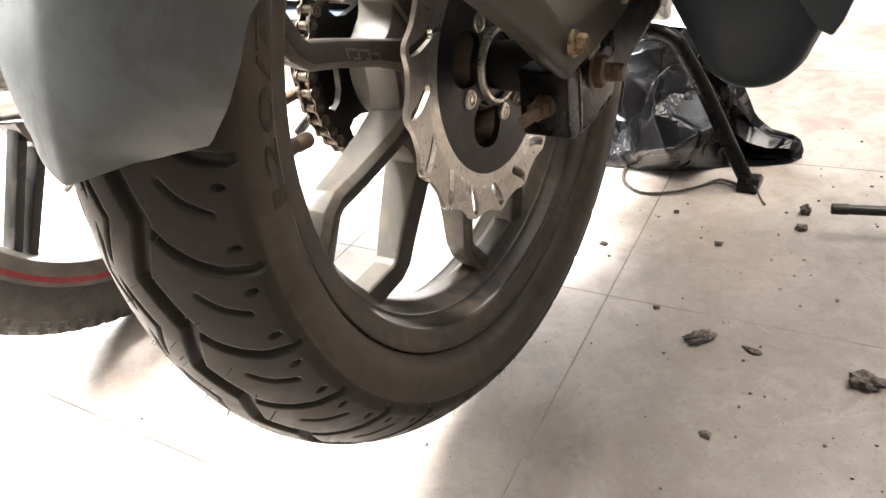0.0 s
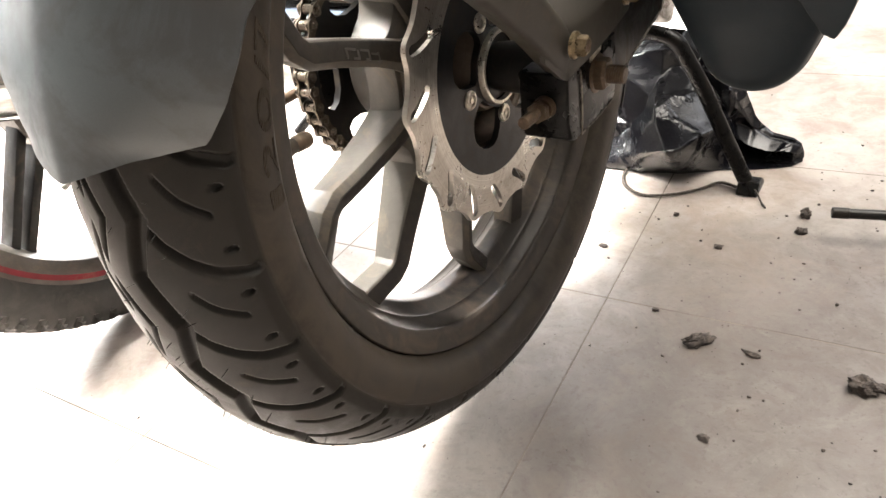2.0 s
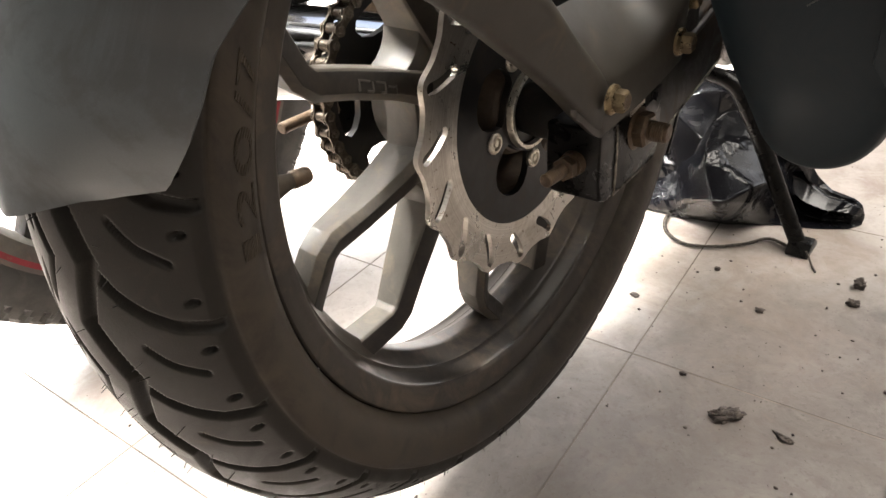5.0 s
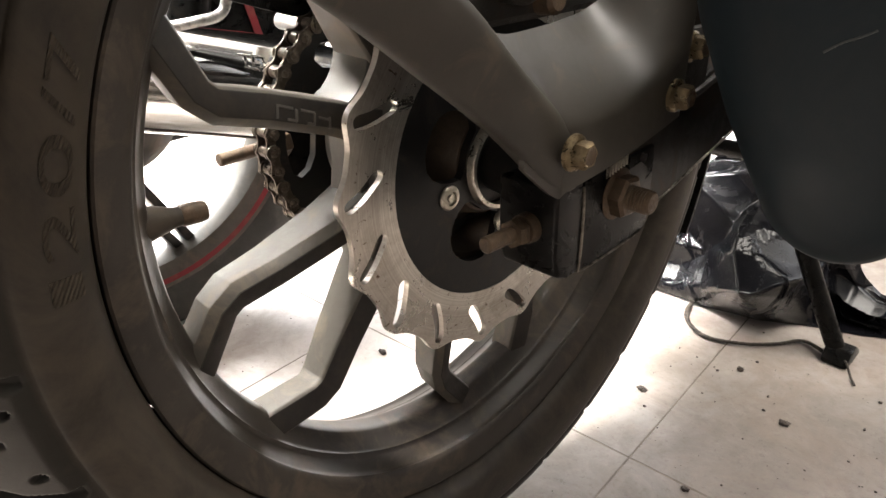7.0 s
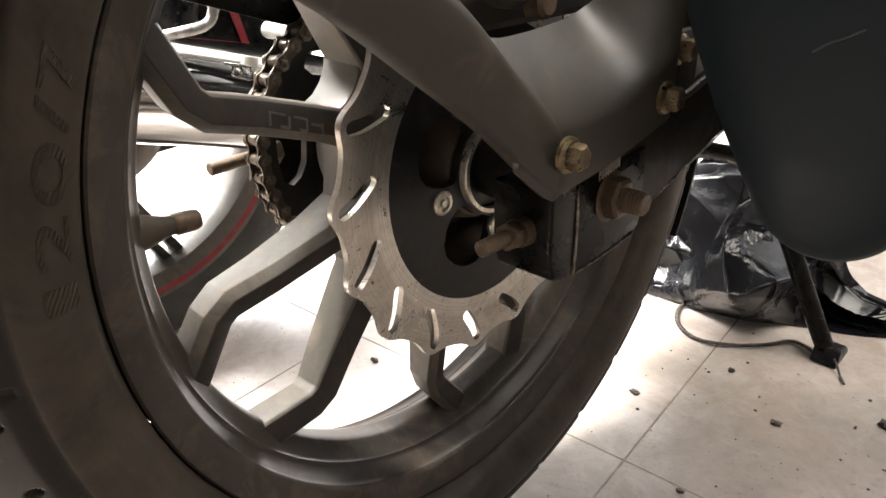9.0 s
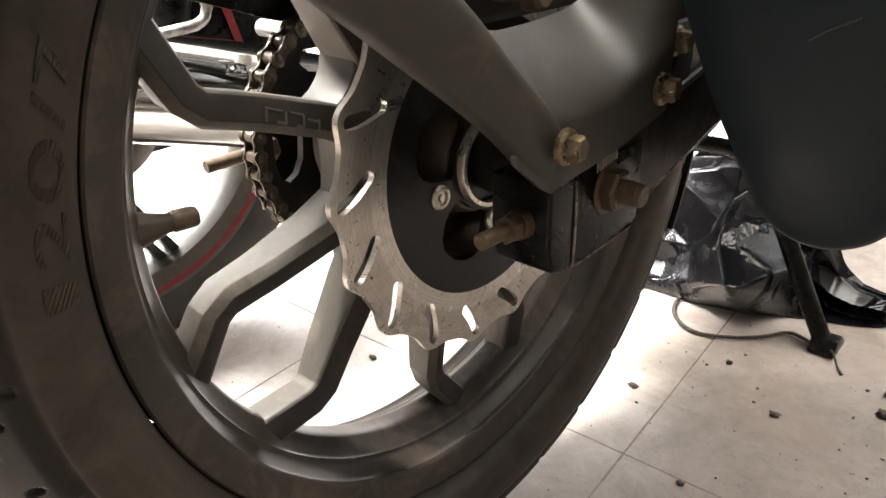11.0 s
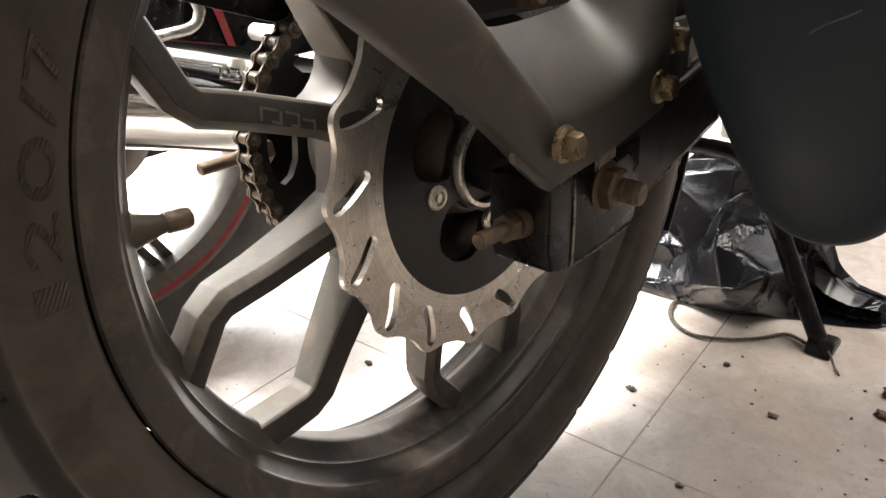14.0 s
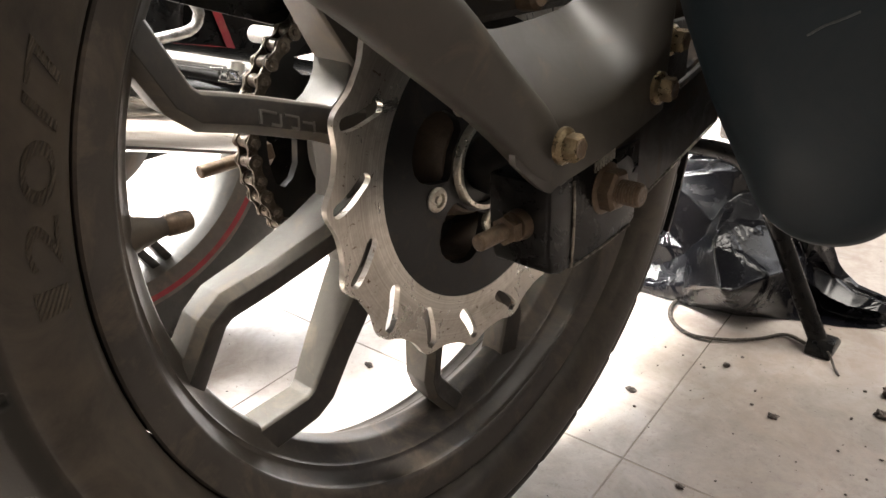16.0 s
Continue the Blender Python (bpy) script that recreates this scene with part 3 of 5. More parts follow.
tyre = big_mesh("tyre", *tyre_shape(), M_TYRE)
tyre.parent, tyre.location = bike, UP
tagged(tyre, "worn black road tyre with arched grooves and dusty sidewall")

# moulding whiskers left on the tread
rng = random.Random(4)
shapes = []
for k in range(110):
    deg = 150 + 190 * k / 110 + rng.uniform(-0.6, 0.6)
    x = rng.choice([0.0, 0.003, 0.0125, 0.0225, 0.038, 0.0415, 0.005, 0.066])
    r = R_EDGE + (R_CROWN - R_EDGE) * (1 - ((x - MID) / TREAD_HALF) ** 2) - 0.0006
    y, z = polar(r, deg)
    tip = polar(r + rng.uniform(0.003, 0.0062), deg + rng.uniform(-0.5, 0.5))
    shapes.append(rod((x, y, z), (x + rng.uniform(0, 0.0015), *tip), 0.0003, 5, 0.0001, 0.0002))
w = part("rubber_whiskers", join(*shapes), M_TYRE_PALE, tyre, "fine moulding whiskers on the tread")
tagged(w, kind="stuff")


def sidewall_x(r):
    return float(np.interp(r, [0.2380, 0.2425, 0.2485, 0.2560, 0.2620, 0.2650], [0.0625, 0.0660, 0.0684, 0.0700, 0.0699, 0.0694]))


def curved_digit(body, deg_mid, deg_wide, r_base, height, raised):
    """One raised digit bent round the sidewall, the base line towards the axle."""
    cu = bpy.data.curves.new("letters", "FONT")
    cu.body, cu.size, cu.resolution_u = body, 1.0, 8
    cu.extrude = 0.02
    ob = new("letters", cu)
    bpy.context.view_layer.update()
    me = ob.to_mesh()
    bm = bmesh.new()
    bm.from_mesh(me)
    ob.to_mesh_clear()
    bpy.data.objects.remove(ob)
    bmesh.ops.triangulate(bm, faces=bm.faces[:])
    bmesh.ops.subdivide_edges(bm, edges=[e for e in bm.edges if e.calc_length() > 0.12], cuts=3)
    xs, ys = [v.co.x for v in bm.verts], [v.co.y for v in bm.verts]
    for v in bm.verts:
        deg = deg_mid - ((v.co.x - min(xs)) / (max(xs) - min(xs)) - 0.5) * deg_wide
        r = r_base + (v.co.y - min(ys)) / (max(ys) - min(ys)) * height
        v.co = Vector((sidewall_x(r) + (raised if v.co.z > 0 else -0.001), *polar(r, deg)))
    return bm_data(bm)


for body, deg_mid, deg_wide in (("1", 175.4, 2.2), ("2", 170.6, 4.2), ("0", 165.0, 4.9), ("/", 160.5, 2.8), ("7", 156.9, 3.4)):
    part("size_digit", curved_digit(body, deg_mid, deg_wide, 0.2420, 0.0120, 0.00045), M_DIGITS, tyre, "raised ribbed digit moulded on the sidewall", 0)

# fine rubber hairs left by the mould
hair_rng = random.Random(12)
for k in range(46):
    deg, x = 186.0 + 2.6 * k + hair_rng.uniform(-0.9, 0.9), MID + hair_rng.choice((-0.034, -0.021, -0.008, 0.012, 0.030)) + hair_rng.uniform(-0.002, 0.002)
    tip = hair_rng.uniform(0.0018, 0.0042)
    r0 = R_CROWN - 8.5 * (x - MID) ** 2
    a, b = polar(r0 - 0.004, deg), polar(r0 + tip, deg + hair_rng.uniform(-0.4, 0.4))
    part("moulding_hair", rod((x, *a), (x + hair_rng.uniform(-0.0015, 0.0015), *b), 0.00030, 5), M_TYRE, tyre)

# rim: lips, stepped well and centre rib
half = [(0.0515, 0.2322), (0.0532, 0.2320), (0.0540, 0.2308), (0.0538, 0.2290), (0.0525, 0.2250), (0.0508, 0.2200), (0.0494, 0.2164), (0.0480, 0.2146), (0.0462, 0.2138), (0.0446, 0.2142), (0.0420, 0.2135),
        (0.0340, 0.2094), (0.0326, 0.2084), (0.0314, 0.2064), (0.0303, 0.2062), (0.0290, 0.2054), (0.0212, 0.1998), (0.0198, 0.1980), (0.0180, 0.1970), (0.0150, 0.1966), (0.0110, 0.1966)]
outer_half = [(0.0110, 0.2060), (0.0300, 0.2110), (0.0380, 0.2160), (0.0440, 0.2230), (0.0510, 0.2295)]
prof = half + [(0.022 - x, r) for x, r in half[-2::-1]] + [(0.022 - x, r) for x, r in outer_half[:0:-1]] + outer_half
bike_part("rim", revolve(prof, 200), M_RIM, "dark grey cast alloy rim with dusty stepped lips")

# hub drum and flanges
hub_prof = [(-0.050, 0.030), (-0.050, 0.048), (-0.047, 0.051), (-0.030, 0.053), (-0.022, 0.060), (-0.016, 0.066), (0.004, 0.068), (0.034, 0.0672), (0.0475, 0.0690), (0.0490, 0.0680), (0.0490, 0.0640), (0.0470, 0.0620), (0.024, 0.0590), (0.020, 0.0560), (0.022, 0.0460), (0.036, 0.0385), (0.050, 0.0350), (0.0535, 0.033), (0.0535, 0.0)]
hub = bike_part("hub", revolve(hub_prof[:8], 96, closed_profile=False), M_CAST, "grey cast hub with dust on its shoulders")
part("hub_recess", revolve(hub_prof[7:], 96, closed_profile=False), M_HUB, hub, "brown grimy recess behind the disc")


def spoke_shape(deg, side):
    """One arm: nearly radial from the hub, bent near the rim towards its partner. deg: middle of the pair; side: -1 or 1."""
    stations = [(0.050, 11.4, 0.0120, -0.0150), (0.075, 12.4, 0.0078, -0.0140), (0.100, 13.2, 0.0064, -0.0105), (0.140, 15.0, 0.0060, -0.0040),
                (0.1665, 16.2, 0.0060, 0.0000), (0.1755, 15.2, 0.0061, 0.0015), (0.2035, 8.6, 0.0068, 0.0005)]
    pts = [Vector((*polar(r, deg + side * a), 0)) for r, a, _, _ in stations]
    verts, m = [], 6
    for i, (r, a, hw, back) in enumerate(stations):
        d = (pts[min(i + 1, len(pts) - 1)] - pts[max(i - 1, 0)]).normalized()
        nrm = Vector((-d.y, d.x, 0)) * side
        # tilted front face, ridge towards the outer side, chamfer, sides, back
        for x, n in ((0.0190, -hw - 0.0008), (0.0207, -hw * 0.90), (0.0256, hw * 0.55 + 0.0030), (0.0205, hw + 0.0056), (back, hw + 0.0030), (back, -hw)):
            q = pts[i] + nrm * n
            verts.append((x, q.x, q.y))
    faces = [list(range(m))[::-1], [m * (len(stations) - 1) + k for k in range(m)]]
    for i in range(len(stations) - 1):
        for k in range(m):
            faces.append([m * i + k, m * i + (k + 1) % m, m * i + m + (k + 1) % m, m * i + m + k])
    return bevelled(verts, faces, 0.0007, 2, 20)


PAIRS = (68.0, 142.2, 210.6, 280.8, 354.0)
for k, mid_deg in enumerate(PAIRS):
    for side in (-1, 1):
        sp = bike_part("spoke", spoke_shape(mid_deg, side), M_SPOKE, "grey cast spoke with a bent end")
        if k == 1 and side == 1:
            spoke_logo = sp
    # webs between neighbouring arms at the hub
    web = []
    nxt = PAIRS[(k + 1) % 5] + (360 if k == 4 else 0)
    gap_mid = (mid_deg + nxt) / 2
    for a in (-13.0, -8.0, 0.0, 8.0, 13.0):
        web.append(polar(0.072 + 0.010 * (abs(a) / 13) ** 2, gap_mid + a * 1.7))
    web += [polar(0.05, gap_mid + a) for a in (20, 0, -20)]
    bike_part("hub_web", prism(web, -0.013, 0.016, 0.002), M_CAST)
    # the broader web inside the pair, hollowed between its two arms
    web = [polar(r, mid_deg + a) for a, r in ((-15.0, 0.1010), (-10.5, 0.0930), (-5.0, 0.0875), (0.0, 0.0862), (5.0, 0.0875), (10.5, 0.0930), (15.0, 0.1010))]
    web += [polar(0.05, mid_deg + a) for a in (20, 0, -20)]
    bike_part("hub_web", prism(web, -0.0140, 0.0175, 0.002), M_CAST)

# raised plain bars cast on one spoke
bars = []
for du, dv, lu, lv in ((-0.013, 0.0030, 0.010, 0.0014), (-0.0175, 0.0, 0.0016, 0.007), (-0.0085, -0.0030, 0.006, 0.0014), (-0.006, 0.0, 0.0016, 0.006), (0.001, 0.0030, 0.009, 0.0014),
                       (0.0050, 0.0, 0.0016, 0.006), (0.0030, -0.0030, 0.005, 0.0014), (0.0110, 0.0010, 0.007, 0.0014), (0.0150, -0.0005, 0.0016, 0.006)):
    bars.append(box((0.0, 0.0, 0.0), (0.0022, lu, lv), 0.0003, pose(0, du, dv)))
turn = pose(0.0238, -0.1105, 0.0445, -21.5, 0, 0) @ pose(0, 0, 0, 0, -22, 0)
part("cast_mark", moved(join(*bars), turn), M_CAST, spoke_logo, "worn raised cast mark")

# valve stem in the rim well
vy, vz = polar(1.0, 176.8)
stem = bike_part("valve_stem", join(lathe((0.012, vy * 0.199, vz * 0.199), (0.0145, vy * 0.165, vz * 0.165), [(0, 0.0095), (0.004, 0.0085), (0.012, 0.0062), (0.016, 0.0050), (0.020, 0.0045)], 20)), M_TYRE, "dusty rubber valve stem")
part("valve_cap", lathe((0.0131, vy * 0.180, vz * 0.180), (0.0150, vy * 0.160, vz * 0.160), [(0, 0.0050), (0.001, 0.0056), (0.010, 0.0054), (0.0125, 0.0045)], 14), M_RUST, stem, "dusty brown valve cap")

# brake disc: wavy outer edge, slanted slots, black carrier
LOBES = 17
outer = []
for k in range(LOBES * 14):
    deg = 360.0 * k / (LOBES * 14)
    ph = math.cos(radians((deg - 176.6) * LOBES))
    outer.append(polar(0.1187 + 0.0029 * ph + 0.0006 * math.cos(radians((deg - 176.6) * LOBES * 2)), deg))
slots = []
for k in range(LOBES):
    d0 = 191.2 + 360.0 / LOBES * k
    mid = []
    for t in np.linspace(0, 1, 7):
        mid.append(Vector(polar(0.0975 + 0.0170 * t, d0 + 7.0 * t + 1.0 * math.sin(math.pi * t))))
    left, right = [], []
    for i, q in enumerate(mid):
        d = (mid[min(i + 1, 6)] - mid[max(i - 1, 0)]).normalized()
        nrm = Vector((-d.y, d.x))
        left.append(q + nrm * 0.0038)
        right.append(q - nrm * 0.0038)
    d0_, d1_ = (mid[0] - mid[1]).normalized(), (mid[-1] - mid[-2]).normalized()
    cap0 = [mid[0] + d0_ * 0.0038 * math.cos(a) + Vector((-d0_.y, d0_.x)) * 0.0038 * math.sin(a) for a in (0.9, 0.45, 0.0, -0.45, -0.9)]
    cap1 = [mid[-1] + d1_ * 0.0038 * math.cos(a) + Vector((-d1_.y, d1_.x)) * 0.0038 * math.sin(a) for a in (0.9, 0.45, 0.0, -0.45, -0.9)]
    slots.append([tuple(q) for q in left + cap1 + right[::-1] + cap0])
disc = bike_part("brake_disc", pierced(outer, [*slots, circle(0, 0, 0.0849, 120)], 0.0555, 0.0595), M_DISC, "wavy slotted steel brake disc with rust flecks")
kidney = []
for c in (155.5, 239.0, 322.5, 71.5):
    loop = [polar(r, c + a) for r, a in ((0.0640, -6), (0.0644, 2), (0.0638, 9), (0.0615, 16), (0.0570, 21), (0.0500, 25), (0.0420, 27.5), (0.0345, 29), (0.0318, 24), (0.0312, 0),
                                         (0.0318, -24), (0.0360, -28), (0.0430, -27.5), (0.0510, -24), (0.0580, -18), (0.0622, -12))]
    kidney.append(loop)
part("carrier", pierced(circle(0, 0, 0.0851, 140), [*kidney, circle(0, 0, 0.0275, 48)], 0.0535, 0.0588), M_BLACK, disc, "flat black disc carrier with lobed openings")
part("bearing_ring", lathe((0.050, 0, 0), (0.064, 0, 0), [(0, 0.0292), (0.0125, 0.0292), (0.0138, 0.0284), (0.0138, 0.0260), (0.010, 0.0254)], 56, False), M_ZINC, disc, "bright machined ring round the bearing")
part("bearing_seal", lathe((0.050, 0, 0), (0.060, 0, 0), [(0, 0.0250), (0.0085, 0.0250), (0.0085, 0.0)], 40, False), M_BLACK, disc)
for r_s, deg in ((0.0440, 117.4), (0.0456, 193.4), (0.0400, 274.6), (0.0430, 0.0)):
    y, z = polar(r_s, deg)
    o = 0.0588
    part("disc_screw", join(lathe((o - 0.001, y, z), (o + 0.004, y, z), [(0, 0.0074), (0.0022, 0.0074), (0.0034, 0.0064), (0.0037, 0.0044), (0.0020, 0.0040), (0.0020, 0.0024), (0.0034, 0.0020), (0.0034, 0.0)], 28, False)), M_ZINC, disc, "zinc button screw")

# axle, spacer and nut
axle = bike_part("axle", join(rod((0.06, 0, 0), (0.1612, 0, 0), 0.0060, 28), *[lathe((0.148 + 0.0016 * k, 0, 0), (0.150 + 0.0016 * k, 0, 0), [(0, 0.0060), (0.0005, 0.0066), (0.0011, 0.0066), (0.0016, 0.0060)], 24, False) for k in range(7)]), M_RUST, "rusty threaded axle end")
part("spacer", lathe((0.058, 0, 0), (0.118, 0, 0), [(0, 0.0180), (0.010, 0.0192), (0.040, 0.0192), (0.044, 0.0170), (0.060, 0.0170)], 40), M_BLACK, axle, "black axle spacer collar")
part("axle_nut", hexagon((0.1412, 0, 0), (0.1490, 0, 0), 0.0118, 0.15), M_RUST, axle, "rusty brown hexagonal axle nut")
part("washer", lathe((0.1385, 0, 0), (0.1412, 0, 0), [(0, 0.0138), (0.0020, 0.0142), (0.0028, 0.0130)], 36), M_RUST, axle)

# swing arm: box section end with its adjuster, running forward and inward
arm_sections = [(-0.034, 0.1240, 0.0140, -0.0300, 0.020), (0.030, 0.1250, 0.0130, -0.0240, 0.030), (0.060, 0.1250, 0.0130, -0.0190, 0.038), (0.150, 0.1250, 0.0130, 0.0015, 0.062), (0.172, 0.1200, 0.0130, 0.0085, 0.068), (0.22, 0.0960, 0.0140, 0.018, 0.078), (0.30, 0.0700, 0.0140, 0.034, 0.098), (0.55, 0.0600, 0.0160, 0.086, 0.150)]
verts, faces = [], []
for y, xc, hx, lo, hi in arm_sections:
    verts += [(xc + hx, y, lo), (xc + hx, y, hi), (xc - hx, y, hi), (xc - hx, y, lo)]
for i in range(len(arm_sections) - 1):
    for k in range(4):
        faces.append([4 * i + k, 4 * i + (k + 1) % 4, 4 * i + 4 + (k + 1) % 4, 4 * i + 4 + k])
faces += [[3, 2, 1, 0], [4 * (len(arm_sections) - 1) + k for k in range(4)]]
swing = bike_part("swing_arm", bevelled(verts, faces, 0.0030, 3, 30), M_ARM, "satin black swing arm with brown dust")
# welded end cap, the slotted axle plate behind the nut, and the pale edge strips
part("end_cap", prism([(-0.0590, -0.0150), (-0.0560, -0.0270), (-0.0480, -0.0305), (-0.0390, -0.0300), (-0.0375, -0.0260), (-0.0375, 0.0200), (-0.0585, 0.0200)], 0.1080, 0.1442, 0.0026, 3), M_FRAME, swing, "glossy black welded end cap")
part("axle_plate", prism([(-0.0325, -0.0345), (-0.0310, 0.0160), (0.0360, 0.0180), (0.0365, -0.0150), (0.0350, -0.0290), (0.0300, -0.0318), (0.0, -0.0340)], 0.1370, 0.1400, 0.0008), M_FRAME, swing, "black plate behind the axle nut")
part("plate_edge", tube([(0.1440, -0.0385, -0.0300), (0.1447, -0.0383, -0.018), (0.1446, -0.0380, 0.004), (0.1440, -0.0380, 0.016)], 0.0008, 10), M_EDGE, swing, "thin pale strip along the edge of the end cap")
part("lower_edge", tube([(0.1400, -0.030, -0.0342), (0.1400, 0.0, -0.0338), (0.1400, 0.030, -0.0316)], 0.0007, 8), M_EDGE, swing, "thin pale strip along the lower edge of the plate")
part("arm_edge", tube([(0.1378, 0.045, -0.0215), (0.1378, 0.10, -0.0095), (0.1375, 0.150, 0.0018), (0.1325, 0.172, 0.0085)], 0.0008, 8), M_EDGE, swing, "thin pale strip along the lower edge of the arm")
# solid black patch in place of the shade inside the slot
part("axle_slot_patch", prism([(0.004, 0.010), (0.022, 0.012), (0.028, 0.008), (0.029, 0.002), (0.024, -0.004), (0.010, -0.006)], 0.1380, 0.1404, 0.0), M_BLACK, swing, "black patch standing for the open axle slot")
for k in range(8):
    part("scale_notch", box((0.1404, -0.012 + 0.0026 * k, 0.0148 + 0.0004 * k), (0.0012, 0.0007, 0.0058), 0.0002), M_ZINC, swing, "bright notch of the adjuster scale")
bolt = bike_part("adjuster_bolt", rod((0.1275, -0.050, -0.003), (0.1268, -0.0905, -0.0017), 0.0041, 20), M_RUST, "dusty chain adjuster bolt")
part("adjuster_nut", hexagon((0.1273, -0.0720, -0.0022), (0.1275, -0.0645, -0.0025), 0.0073, 0.2), M_RUST, bolt, "dusty hexagonal nut")
part("adjuster_collar", lathe((0.1275, -0.0645, -0.0025), (0.1276, -0.0580, -0.0028), [(0, 0.0074), (0.0060, 0.0080)], 20), M_RUST, bolt)

# cover panel with its rear arm
cols = [((0.1390, -0.0780, 0.0340), (0.1375, -0.0790, 0.0720), (0.1120, -0.0860, 0.0935)),
        ((0.1430, -0.0600, 0.0170), (0.1418, -0.0600, 0.0560), (0.1170, -0.0700, 0.0890)),
        ((0.1455, -0.0530, 0.0190), (0.1428, -0.0500, 0.0500), (0.1170, -0.0560, 0.0880)),
        ((0.1488, -0.0200, 0.0242), (0.1466, -0.0200, 0.0500), (0.1140, -0.0230, 0.0885)),
        ((0.1490, 0.0120, 0.0290), (0.1478, 0.0090, 0.0560), (0.1080, 0.0120, 0.0910)),
        ((0.1488, 0.0310, 0.0322), (0.1485, 0.0290, 0.0640), (0.1210, 0.0285, 0.1080)),
        ((0.1482, 0.0410, 0.0335), (0.1485, 0.0425, 0.0740), (0.1290, 0.0400, 0.1350)),
        ((0.1476, 0.0440, 0.0345), (0.1485, 0.0470, 0.0930), (0.1320, 0.0460, 0.1800))]


def spline(points, t):
    n = len(points) - 1
    f = min(max(t, 0.0), 1.0) * n
    i = min(int(f), n - 1)
    f -= i
    q = [Vector(points[min(max(i + k, 0), n)]) for k in (-1, 0, 1, 2)]
    return 0.5 * ((2 * q[1]) + (q[2] - q[0]) * f + (2 * q[0] - 5 * q[1] + 4 * q[2] - q[3]) * f * f + (3 * q[1] - q[0] - 3 * q[2] + q[3]) * f ** 3)


def cover_point(u, v):
    low, mid, high = (spline([c[k] for c in cols], u) for k in range(3))
    a, b = mid.lerp(low, 0.10), mid.lerp(high, 0.13)
    if v < 0.36:
        return low.lerp(a, v / 0.36)
    if v < 0.64:
        t = (v - 0.36) / 0.28
        return a.lerp(mid, t).lerp(mid.lerp(b, t), t)
    return b.lerp(high, (v - 0.64) / 0.36)


cover = bike_part("arm_cover", sheet(cover_point, 40, 44, 0.004), M_PANEL, "satin dark grey cover panel bolted to the swing arm", smooth=60)
ridge = [(0.1432, -0.044, 0.044), (0.1440, -0.0500, 0.0495), (0.1462, -0.084, 0.0780), (0.1490, -0.114, 0.1040), (0.1470, -0.144, 0.1270), (0.1420, -0.185, 0.1530), (0.1330, -0.235, 0.1790)]
under = [(0.1440, -0.040, 0.012), (0.1440, -0.0555, 0.0150), (0.1400, -0.090, 0.0480), (0.1370, -0.130, 0.0800), (0.1340, -0.170, 0.1100), (0.1280, -0.215, 0.1350), (0.1200, -0.255, 0.1560)]
loops = []
for a, b in zip(ridge, under):
    a, b = Vector(a), Vector(b)
    c, d = a + Vector((-0.034, 0.006, 0.012)), b + Vector((-0.018, 0.004, 0.003))
    t0, t1 = a.lerp(b, min(0.75, 0.010 / (b - a).length)), a.lerp(c, 0.30)
    loop = [b + (d - b) * 0.35, b.lerp(t0, 0.06) + (d - b) * 0.08, b.lerp(t0, 0.16)]
    loop += [(t0.lerp(a, k / 8)).lerp(a.lerp(t1, k / 8), k / 8) for k in range(9)]
    loops.append(loop + [c, d])
m = len(loops[0])
fine_loops = []
for i in range((len(loops) - 1) * 4 + 1):
    fine_loops.append([spline([l[k] for l in loops], i / ((len(loops) - 1) * 4)) for k in range(m)])
verts = [q for l in fine_loops for q in l]
faces = [[i * m + k, i * m + (k + 1) % m, (i + 1) * m + (k + 1) % m, (i + 1) * m + k] for i in range(len(fine_loops) - 1) for k in range(m)]
faces += [list(range(m))[::-1], [(len(fine_loops) - 1) * m + k for k in range(m)]]
bike_part("guard_bracket", bevelled(verts, faces, 0.0, 1, 180), M_PANEL, "satin dark grey bracket rising to the rear mudguard", smooth=50)


def flange_bolt(name, x, y, z, parent, r=0.0066):
    b = part(name, hexagon((x + 0.0018, y, z), (x + 0.0086, y, z), r, 0.35), M_BOLT, parent, "dusty brass-coloured flanged hexagonal bolt")
    part("flange", lathe((x - 0.0010, y, z), (x + 0.003, y, z), [(0, r * 1.32), (0.0020, r * 1.30), (0.0034, r * 1.02)], 28), M_BOLT, b)
    part("head_dimple", lathe((x + 0.0084, y, z), (x + 0.0090, y, z), [(0, r * 0.62), (0.0005, r * 0.60), (0.0003, r * 0.45), (0.0003, 0.0)], 24, False), M_RUST, b)
    return b


flange_bolt("cover_bolt", 0.1484, -0.0545, 0.0385, cover)
flange_bolt("cover_bolt", 0.1502, 0.0320, 0.0475, cover)
clip_part = bike_part("brake_hose_clip", join(box((0.1375, 0.070, 0.058), (0.006, 0.036, 0.036), 0.002), tube([(0.140, 0.060, 0.036), (0.141, 0.085, 0.041), (0.139, 0.115, 0.046)], 0.0025, 8)), M_GRIME, "grimy bracket with a clip on the swing arm")
flange_bolt("clip_bolt", 0.1400, 0.064, 0.0665, clip_part, 0.0065)

# caliper pistons and its mount above the hub
cal = bike_part("brake_caliper", bevelled(*box((0.083, 0.005, 0.131), (0.040, 0.19, 0.088), 0), 0.010, 3), M_GRIME, "grimy black brake caliper")
for y, z in ((-0.046, 0.116), (0.000, 0.124), (0.044, 0.126)):
    part("piston_cap", rod((0.098, y, z), (0.116, y, z), 0.0185, 36, 0.004), M_GRIME, cal, "round greasy piston cap")
part("caliper_bolt", join(rod((0.100, -0.022, 0.097), (0.113, -0.022, 0.098), 0.0075, 20, 0.002)), M_RUST, cal, "rusty round bolt head")


